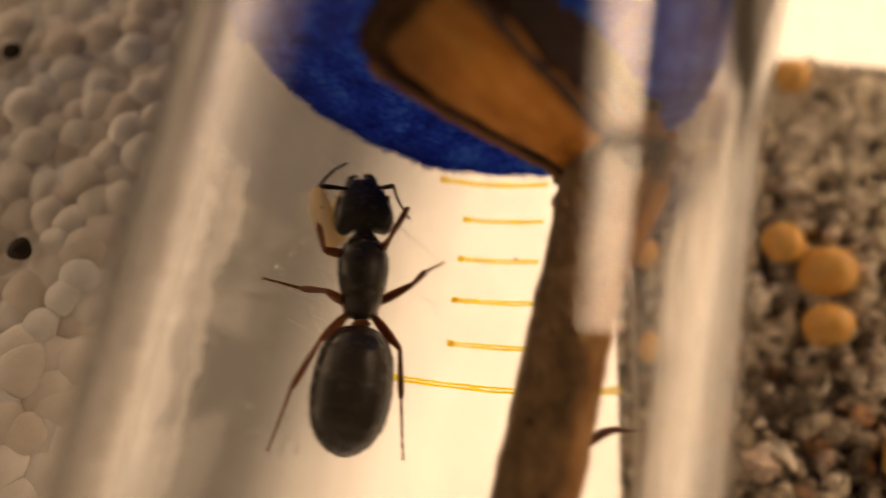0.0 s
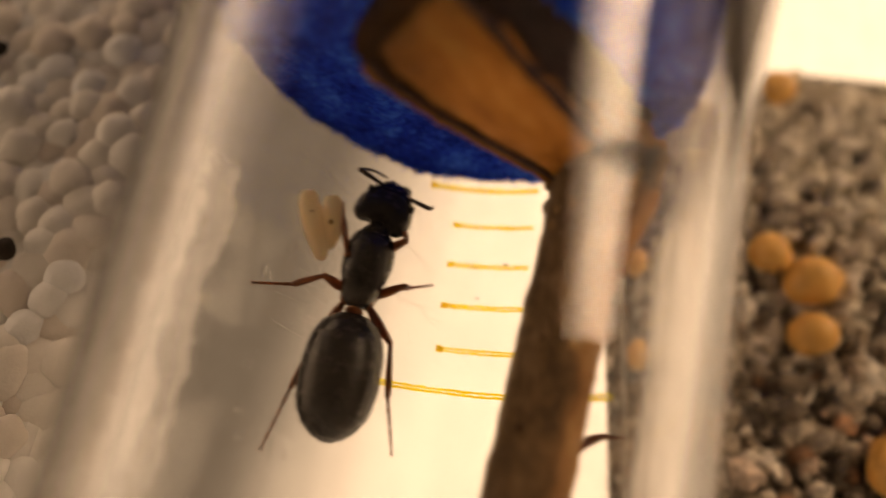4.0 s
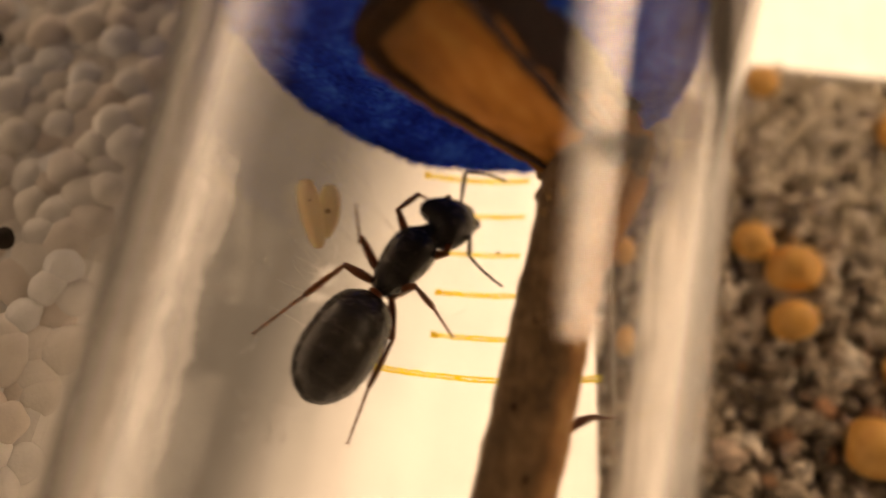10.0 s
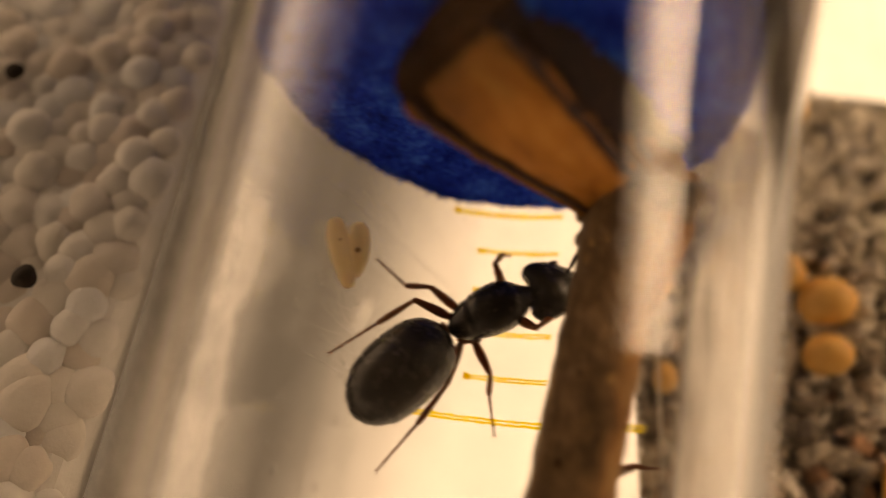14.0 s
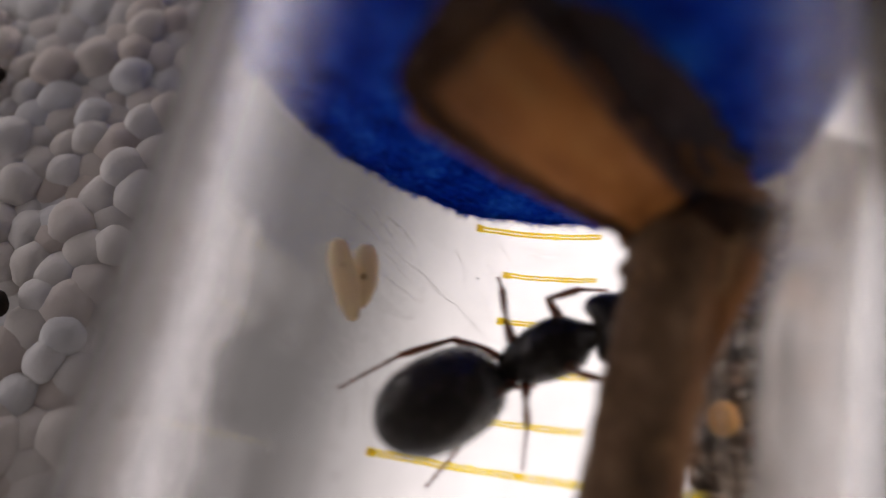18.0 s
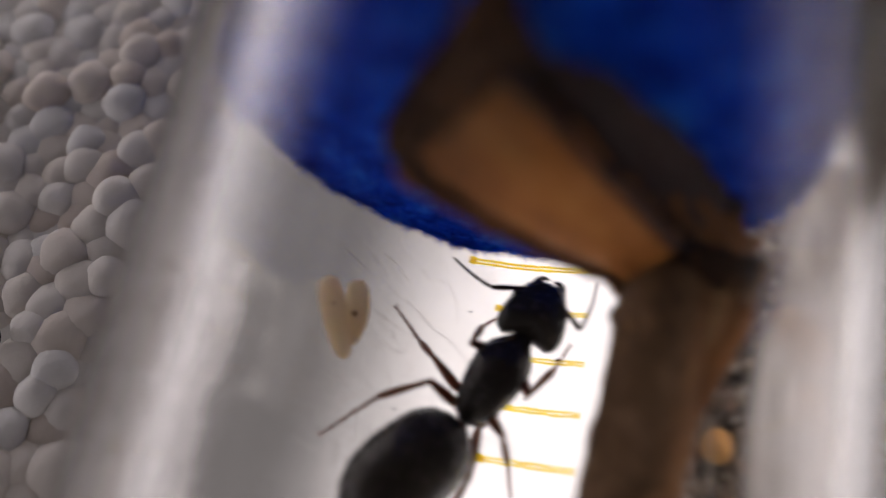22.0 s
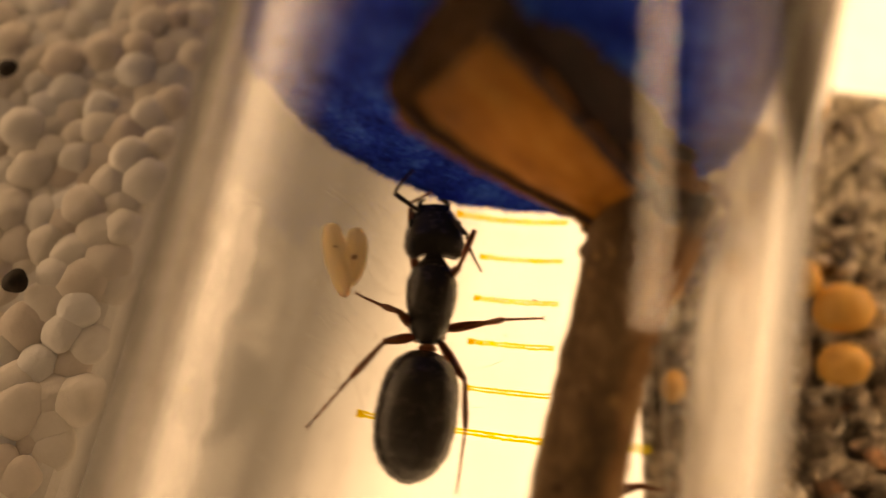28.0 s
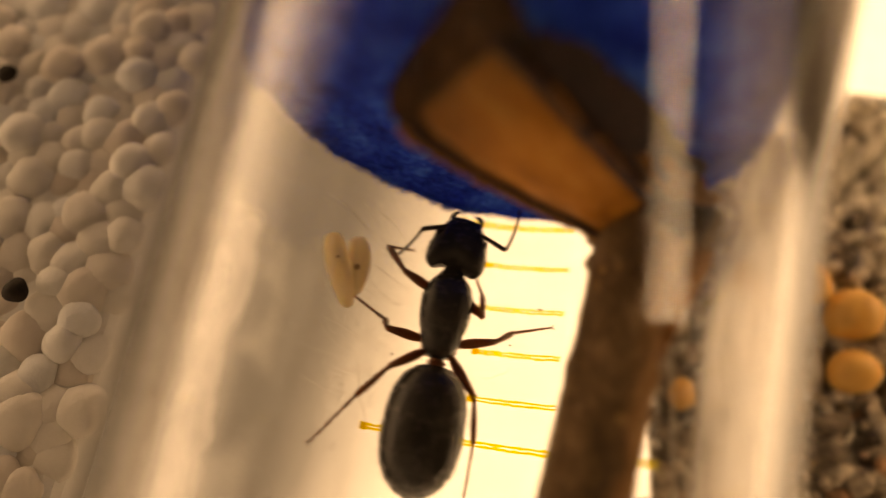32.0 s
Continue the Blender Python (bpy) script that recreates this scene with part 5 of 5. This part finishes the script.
LEG_FR = [
    (0, -5.8, 11.9, -5.0, 14.4, -6.3, 14.0),
    (1.5, -5.8, 12.1, -5.8, 13.9, -6.4, 14.8),
    (2, -5.9, 12.5, -6.1, 14.2, -6.6, 14.9),
    (3, -4.7, 12.9, -5.2, 14.2, -5.6, 14.6),
    (3.3, -4.6, 13.1, -5.3, 14.2, -5.8, 14.6),
    (5.3, -3.9, 11.5, -4.0, 13.4, -3.6, 14.6),
    (6, -3.9, 11.5, -4.0, 13.4, -3.6, 14.6),
    (7, -3.9, 11.6, -4.3, 13.4, -4.5, 14.1),
    (8, -3.7, 11.5, -3.9, 13.2, -3.6, 14.2),
    (8.5, -3.2, 11.5, -3.2, 13.1, -2.4, 14.5),
    (9, -2.9, 11.1, -2.2, 13.2, -1.2, 15.0),
    (9.6, -2.0, 11.6, -2.0, 12.9, -2.0, 13.9),
    (10, -1.7, 11.7, -1.8, 13.1, -1.8, 14.1),
    (10.5, -1.0, 10.2, 0.2, 11.1, 1.4, 11.8),
    (11, -1.3, 9.6, 1.1, 10.4, 2.5, 10.7),
    (12, 0.2, 9.5, 1.3, 10.3, 2.5, 10.9),
    (13, 1.2, 10.2, 1.9, 11.3, 2.7, 12.1),
    (13.7, 1.2, 10.2, 1.9, 11.3, 2.7, 12.1),
    (14, 1.4, 10.2, 2.6, 11.6, 3.4, 12.2),
    (14.2, 1.7, 9.9, 2.6, 10.7, 3.3, 11.4),
    (15, 0.7, 10.1, 2.0, 10.6, 3.4, 11.3),
    (17.5, 1.3, 10.1, 2.8, 10.3, 4.1, 10.8),
    (20.3, 1.3, 10.1, 2.8, 10.3, 4.1, 10.8),
    (20.7, 1.7, 9.7, 3.1, 10.0, 4.4, 10.4),
    (21, 1.2, 9.5, 2.9, 10.0, 4.2, 10.4),
    (21.5, 0, 9.9, 1.8, 10.6, 3.3, 11.1),
    (22, -0.2, 10.8, 1.0, 12.4, 2.0, 14.4),
    (23, -1.2, 11.4, 0.5, 13.2, 2.1, 14.5),
    (24.5, -1.5, 11.6, 0.4, 13.4, 2.1, 14.5),
    (25, -1.5, 11.6, 0.4, 13.4, 2.1, 14.5),
    (26.3, -3.2, 13.5, -1.9, 15.1, -1.0, 16.5),
    (27, -3.2, 13.5, -1.9, 15.1, -1.0, 16.5),
    (28, -3.2, 13.5, -2.6, 16.2, -3.6, 15.1),
    (29, -2.4, 14.6, -2.6, 16.5, -2.9, 17.3),
    (30, -1.9, 14.7, -2.1, 16.4, -2.5, 17.7),
    (30.5, -2.2, 13.5, -2.5, 14.7, -3.0, 15.9),
    (31, -2.8, 14.3, -3.5, 16.7, -4.1, 18.8),
    (32, -1.9, 11.8, -2.1, 13.4, -2.7, 14.8),
]
LEG_ML = [
    (0, -8.4, 8.7, -10.1, 9.0, -11.8, 8.9),
    (1.5, -8.4, 8.7, -10.0, 8.9, -11.8, 8.8),
    (2, -8.4, 9.1, -10.1, 9.1, -11.8, 8.8),
    (3, -8.3, 9.8, -10.1, 9.4, -11.7, 8.9),
    (3.3, -8.3, 9.8, -10.1, 9.4, -11.7, 8.9),
    (5.3, -8.1, 9.9, -10.0, 9.5, -12.1, 8.6),
    (6, -8.1, 9.9, -10.0, 9.5, -12.1, 8.6),
    (7, -8.2, 10.0, -10.1, 9.4, -12.2, 8.5),
    (8, -8.2, 9.9, -10.0, 9.4, -12.0, 8.6),
    (8.5, -8.2, 10.1, -10.0, 9.5, -11.9, 8.7),
    (9, -6.8, 11.3, -8.7, 11.9, -10.8, 12.1),
    (9.6, -6.6, 12.2, -7.2, 13.1, -7.7, 13.8),
    (10, -6.8, 12.3, -7.1, 12.6, -7.4, 13.4),
    (10.5, -6.1, 12.3, -6.7, 12.4, -7.2, 13.4),
    (11, -5.8, 12.1, -6.4, 12.2, -7.2, 13.3),
    (12, -5.3, 11.9, -6.2, 12.2, -7.3, 13.1),
    (13, -4.9, 12.2, -5.9, 12.4, -7.4, 13.3),
    (13.7, -4.9, 12.2, -5.9, 12.4, -7.4, 13.3),
    (14, -4.8, 12.3, -6.0, 12.5, -7.5, 13.3),
    (14.2, -4.3, 12.0, -5.5, 12.4, -7.2, 13.2),
    (15, -2.9, 13.2, -2.4, 14.1, -2.4, 15.6),
    (17.5, -1.8, 12.1, -2.2, 13.9, -2.6, 15.6),
    (20.3, -1.8, 12.1, -2.2, 13.9, -2.6, 15.6),
    (20.7, -1.7, 12.1, -2.0, 13.5, -2.4, 15.5),
    (21, -2.6, 12.5, -2.5, 13.6, -2.4, 15.6),
    (21.5, -3.8, 11.8, -5.0, 12.9, -6.4, 14.4),
    (22, -4.8, 12.0, -5.8, 13.0, -7.4, 14.6),
    (23, -4.8, 11.4, -6.3, 11.6, -8.2, 12.1),
    (24.5, -5.3, 11.2, -6.5, 11.5, -8.2, 12.1),
    (25, -5.3, 11.2, -6.5, 11.5, -8.2, 12.1),
    (26.3, -6.4, 10.7, -7.2, 11.5, -8.3, 11.7),
    (27, -6.4, 10.7, -7.2, 11.5, -8.3, 11.7),
    (28, -5.9, 10.6, -7.0, 11.2, -8.3, 11.7),
    (29, -6.9, 10.6, -7.3, 11.3, -8.3, 11.7),
    (30, -6.8, 10.6, -7.1, 11.3, -8.2, 11.8),
    (30.5, -6.7, 10.4, -7.1, 11.2, -8.3, 11.7),
    (31, -6.9, 10.4, -7.1, 11.2, -8.3, 11.8),
    (32, -6.8, 10.5, -7.2, 11.2, -8.3, 11.8),
]
LEG_MR = [
    (0, -4.1, 10.4, -3.9, 11.6, -3.4, 12.4),
    (1.5, -4.0, 10.4, -4.3, 11.1, -3.5, 12.3),
    (2, -4.3, 10.4, -4.3, 11.2, -3.4, 12.3),
    (3, -4.1, 10.5, -4.3, 11.3, -3.4, 12.4),
    (3.3, -4.1, 10.5, -4.4, 11.2, -3.4, 12.4),
    (5.3, -4.2, 9.5, -3.8, 9.6, -2.3, 9.4),
    (6, -4.2, 9.5, -3.8, 9.6, -2.3, 9.4),
    (7, -4.2, 9.5, -4.1, 9.7, -2.4, 9.4),
    (8, -4.2, 9.6, -4.0, 9.7, -2.6, 9.5),
    (8.5, -4.0, 9.6, -3.8, 9.6, -2.4, 9.4),
    (9, -3.5, 9.8, -3.5, 9.8, -2.4, 9.3),
    (9.6, -3.1, 9.7, -3.3, 9.8, -2.4, 9.4),
    (10, -3.2, 9.5, -2.1, 8.9, -0.5, 7.5),
    (10.5, -2.0, 8.2, -1.6, 8.0, -0.5, 7.2),
    (11, -1.6, 7.3, -1.2, 6.9, 0.1, 5.4),
    (12, -1.3, 7.2, -1.0, 6.9, 0, 5.4),
    (13, -0.9, 7.5, -0.7, 7.2, 0, 5.4),
    (13.7, -0.9, 7.5, -0.7, 7.2, 0, 5.4),
    (14, -0.7, 7.8, -0.6, 7.2, -0.2, 5.6),
    (14.2, -0.3, 7.4, -0.2, 7.0, 0.1, 5.4),
    (15, -0.6, 7.9, -0.3, 7.0, 0, 5.5),
    (17.5, -0.5, 8.7, -0.2, 7.8, -0.1, 5.5),
    (20.3, -0.5, 8.7, -0.2, 7.8, -0.1, 5.5),
    (20.7, -0.4, 9.0, -0.1, 8.0, 0.1, 5.7),
    (21, -0.9, 8.4, -0.3, 7.6, 0, 5.7),
    (21.5, -0.9, 8.6, -0.6, 7.7, -0.1, 5.8),
    (22, -1.1, 8.9, -0.7, 8.0, -0.2, 6.2),
    (23, -1.1, 9.1, -0.6, 7.6, -0.2, 6.0),
    (24.5, -1.2, 8.9, -0.7, 7.5, 0, 5.8),
    (25, -1.2, 8.9, -0.7, 7.5, 0, 5.8),
    (26.3, -1.3, 11.3, -0.2, 11.9, 1.7, 12.2),
    (27, -1.3, 11.3, -0.2, 11.9, 1.7, 12.2),
    (28, -1.2, 11.2, -0.4, 11.9, 1.7, 12.2),
    (29, -1.3, 11.1, -0.3, 11.9, 1.7, 12.2),
    (30, -1.5, 11.2, -0.5, 11.9, 1.6, 12.3),
    (30.5, -1.0, 10.9, -0.2, 11.7, 1.7, 12.2),
    (31, -1.1, 10.8, -0.2, 11.7, 1.7, 12.1),
    (32, -1.0, 10.8, -0.2, 11.7, 1.7, 12.2),
]
LEG_HL = [
    (0, -8.3, 6.3, -9.4, 3.8, -10.2, 0.8),
    (1.5, -8.2, 6.1, -9.3, 3.7, -10.1, 0.6),
    (2, -8.3, 6.4, -9.3, 3.8, -10.1, 0.7),
    (3, -8.4, 6.5, -9.3, 3.9, -10.1, 0.7),
    (3.3, -8.4, 6.5, -9.3, 4.0, -10.1, 0.7),
    (5.3, -8.7, 6.4, -9.5, 4.0, -10.1, 0.7),
    (6, -8.7, 6.4, -9.5, 4.0, -10.1, 0.7),
    (7, -8.8, 6.6, -9.5, 4.0, -10.2, 0.7),
    (8, -8.7, 6.8, -9.4, 4.2, -10.1, 0.8),
    (8.5, -8.3, 8.0, -9.3, 5.2, -9.7, 1.4),
    (9, -7.1, 10.1, -9.2, 8.3, -10.9, 5.9),
    (9.6, -7.1, 10.0, -9.2, 8.4, -11.0, 6.0),
    (10, -7.1, 10.0, -9.1, 8.2, -11.1, 5.9),
    (10.5, -7.0, 10.0, -9.1, 8.3, -11.0, 5.9),
    (11, -7.0, 10.0, -9.2, 8.1, -11.1, 5.8),
    (12, -6.9, 9.8, -9.1, 8.1, -11.2, 5.8),
    (13, -6.5, 9.6, -8.8, 8.1, -11.2, 5.9),
    (13.7, -6.5, 9.6, -8.8, 8.1, -11.2, 5.9),
    (14, -5.3, 11.0, -7.3, 9.9, -9.5, 7.7),
    (14.2, -4.9, 11.0, -7.0, 9.7, -9.1, 7.8),
    (15, -5.0, 11.6, -7.1, 10.2, -9.4, 7.9),
    (17.5, -4.6, 11.3, -7.0, 10.1, -9.4, 8.0),
    (20.3, -4.6, 11.3, -7.0, 10.1, -9.4, 8.0),
    (20.7, -4.6, 11.1, -6.8, 10.1, -9.5, 8.1),
    (21, -4.7, 10.8, -6.9, 10.0, -9.4, 8.0),
    (21.5, -4.6, 10.8, -7.0, 9.8, -9.4, 7.9),
    (22, -4.7, 10.7, -7.1, 9.8, -9.4, 7.9),
    (23, -4.8, 10.3, -7.4, 9.3, -9.5, 7.8),
    (24.5, -6.0, 9.2, -7.9, 7.3, -9.5, 4.6),
    (25, -6.0, 9.2, -7.9, 7.3, -9.5, 4.6),
    (26.3, -6.3, 9.0, -7.9, 7.2, -9.6, 4.6),
    (27, -6.3, 9.0, -7.9, 7.2, -9.6, 4.6),
    (28, -6.3, 9.0, -7.9, 7.2, -9.6, 4.6),
    (29, -6.4, 8.8, -8.0, 7.0, -9.7, 4.6),
    (30, -6.4, 8.6, -8.2, 6.9, -9.6, 4.7),
    (30.5, -6.1, 8.6, -7.9, 6.9, -9.6, 4.5),
    (31, -6.2, 8.4, -8.0, 6.9, -9.7, 4.5),
    (32, -6.2, 8.5, -7.9, 7.0, -9.6, 4.5),
]
LEG_HR = [
    (0, -4.1, 6.4, -4.1, 4.4, -3.6, 1.3),
    (1.5, -3.9, 6.3, -4.0, 4.3, -3.4, 1.1),
    (2, -3.8, 6.7, -4.0, 4.4, -3.4, 1.2),
    (3, -3.7, 6.7, -4.0, 4.5, -3.4, 1.2),
    (3.3, -3.9, 6.7, -4.1, 4.5, -3.5, 1.3),
    (5.3, -4.0, 6.5, -4.2, 4.4, -3.5, 1.2),
    (6, -4.0, 6.5, -4.2, 4.4, -3.5, 1.2),
    (7, -4.0, 6.6, -4.2, 4.4, -3.6, 1.2),
    (8, -4.1, 6.5, -4.8, 4.1, -5.7, 1.1),
    (8.5, -4.2, 6.2, -5.1, 4.3, -5.8, 1.0),
    (9, -4.1, 6.2, -5.0, 4.1, -5.8, 0.9),
    (9.6, -3.9, 6.0, -5.0, 4.1, -5.8, 0.9),
    (10, -3.9, 5.9, -5.1, 3.9, -5.9, 0.9),
    (10.5, -4.1, 5.6, -5.1, 3.9, -5.9, 0.8),
    (11, -4.2, 5.4, -5.2, 3.6, -5.9, 0.7),
    (12, -4.1, 5.2, -5.2, 3.5, -6.1, 0.7),
    (13, -3.2, 6.2, -4.6, 4.7, -5.9, 2.3),
    (13.7, -3.2, 6.2, -4.6, 4.7, -5.9, 2.3),
    (14, -3.1, 6.2, -4.3, 4.9, -6.0, 2.5),
    (14.2, -2.8, 6.0, -4.2, 4.6, -5.6, 2.4),
    (15, -3.0, 6.7, -4.3, 4.8, -5.1, 3.9),
    (17.5, -1.7, 8.7, -2.9, 6.7, -5.0, 3.9),
    (20.3, -1.7, 8.7, -2.9, 6.7, -5.0, 3.9),
    (20.7, -1.4, 8.6, -2.2, 6.9, -3.8, 4.5),
    (21, -2.1, 8.6, -2.6, 7.0, -4.0, 4.7),
    (21.5, -2.6, 7.2, -3.3, 5.8, -4.5, 4.2),
    (22, -2.4, 6.7, -3.0, 5.7, -4.1, 3.9),
    (23, -2.3, 6.4, -2.8, 5.7, -4.2, 3.9),
    (24.5, -2.2, 6.4, -3.0, 5.3, -2.9, 3.4),
    (25, -2.2, 6.4, -3.0, 5.3, -2.9, 3.4),
    (26.3, -1.9, 7.9, -1.6, 5.7, -1.6, 4.0),
    (27, -1.9, 7.9, -1.6, 5.7, -1.6, 4.0),
    (28, -2.0, 7.9, -1.7, 5.8, -1.7, 2.9),
    (29, -2.0, 7.8, -1.7, 5.7, -1.7, 2.8),
    (30, -1.9, 8.1, -1.7, 6.0, -1.7, 3.2),
    (30.5, -1.6, 7.7, -1.5, 5.6, -1.6, 2.8),
    (31, -1.7, 7.7, -1.6, 5.6, -1.7, 2.9),
    (32, -1.7, 7.7, -1.5, 5.7, -1.6, 2.9),
]


def motions():
    legs = {"FL": LEG_FL, "FR": LEG_FR, "ML": LEG_ML, "MR": LEG_MR, "HL": LEG_HL, "HR": LEG_HR}
    times = sorted(set([r[0] for r in BODY] + [0.5 * i for i in range(65)]))
    tracks = {}
    for t in times:
        b = between(BODY, t)
        muzzle, neck, waist, tip = (Vector(b[i:i + 3]) for i in (0, 3, 6, 9))
        mid = waist + (neck - waist).normalized() * 2.8
        lean = Vector((-(mid.x - axis_x(mid.y)) * 0.06, 0, 1)).normalized()
        base = aim(mid, neck, lean)
        back = base.inverted()
        tracks.setdefault(ant, []).append((t, base))
        joint = base @ (Vector((0, 2.55, 0)) * MM) / MM
        nose = muzzle - neck
        flat = math.hypot(nose.x, nose.y)
        if flat < 2.8:
            nose.z -= 0.75 * math.sqrt(2.8 ** 2 - flat ** 2)
        tracks.setdefault(head, []).append((t, back @ aim(joint, joint + nose, lean)))
        stalk = base @ (Vector((0, -2.9, -0.1)) * MM) / MM
        tracks.setdefault(gaster, []).append((t, back @ aim(stalk, tip, lean)))
        face = aim(joint, joint + nose, lean)
        for s, rows, side in (("L", FEELER_L, -1), ("R", FEELER_R, 1)):
            e = between(rows, t)
            root = face @ (Vector((side * 0.7, 2.1, 0.35)) * MM) / MM
            elbow = reach(root, e[0], e[1], 2.0, 1)
            tracks.setdefault(FEELERS[s][0], []).append((t, back @ aim(root, elbow)))
            end = reach(elbow, e[3], e[4], 2.7, -1, wall_z(e[3], e[4]) + 0.2)
            tracks.setdefault(FEELERS[s][1], []).append((t, back @ aim(elbow, end)))
        for key, rows in legs.items():
            k = between(rows, t)
            l1, l2, l3 = LENGTHS[key[0]]
            hip = base @ (Vector(HIPS[key]) * MM) / MM
            knee = reach(hip, k[0], k[1], l1, 1)
            floor = wall_z(k[2], k[3])
            ankle = reach(knee, k[2], k[3], l2, -1, floor + 0.35)
            foot = Vector((k[4], k[5], wall_z(k[4], k[5]) + 0.1))
            toe = ankle + (foot - ankle).normalized() * l3
            for ob, p, q in zip(LEG_PARTS[key], (hip, knee, ankle), (knee, ankle, toe)):
                tracks.setdefault(ob, []).append((t, back @ aim(p, q)))
    for ob, rows in tracks.items():
        walk(ob, rows)
    # the mandibles stay shut and open towards the end
    for side, jaw in JAWS.items():
        shut, apart = pose(side * 0.66 * MM, 2.44 * MM, 0, 0, 0, side * 20), pose(side * 0.66 * MM, 2.44 * MM, 0, 0, 0, -side * 5)
        walk(jaw, [(0, shut), (27.3, shut), (28.2, apart), (30.3, apart), (31.0, shut), (31.6, apart), (32, apart)])
    walk(phone, [(t, pose(x, y, z, rx, ry, rz)) for t, x, y, z, rx, ry, rz in PATH])
    # the added flap slides up for a while, keeping panel light off the tube
    low, high, ajar = pose(0, 0, 0), pose(0, 0.075, 0), pose(0.017, 0.075, 0)
    walk(flap, [(0, low), (14.5, low), (15.1, high), (24.0, high), (26.2, ajar), (32, ajar)])


motions()
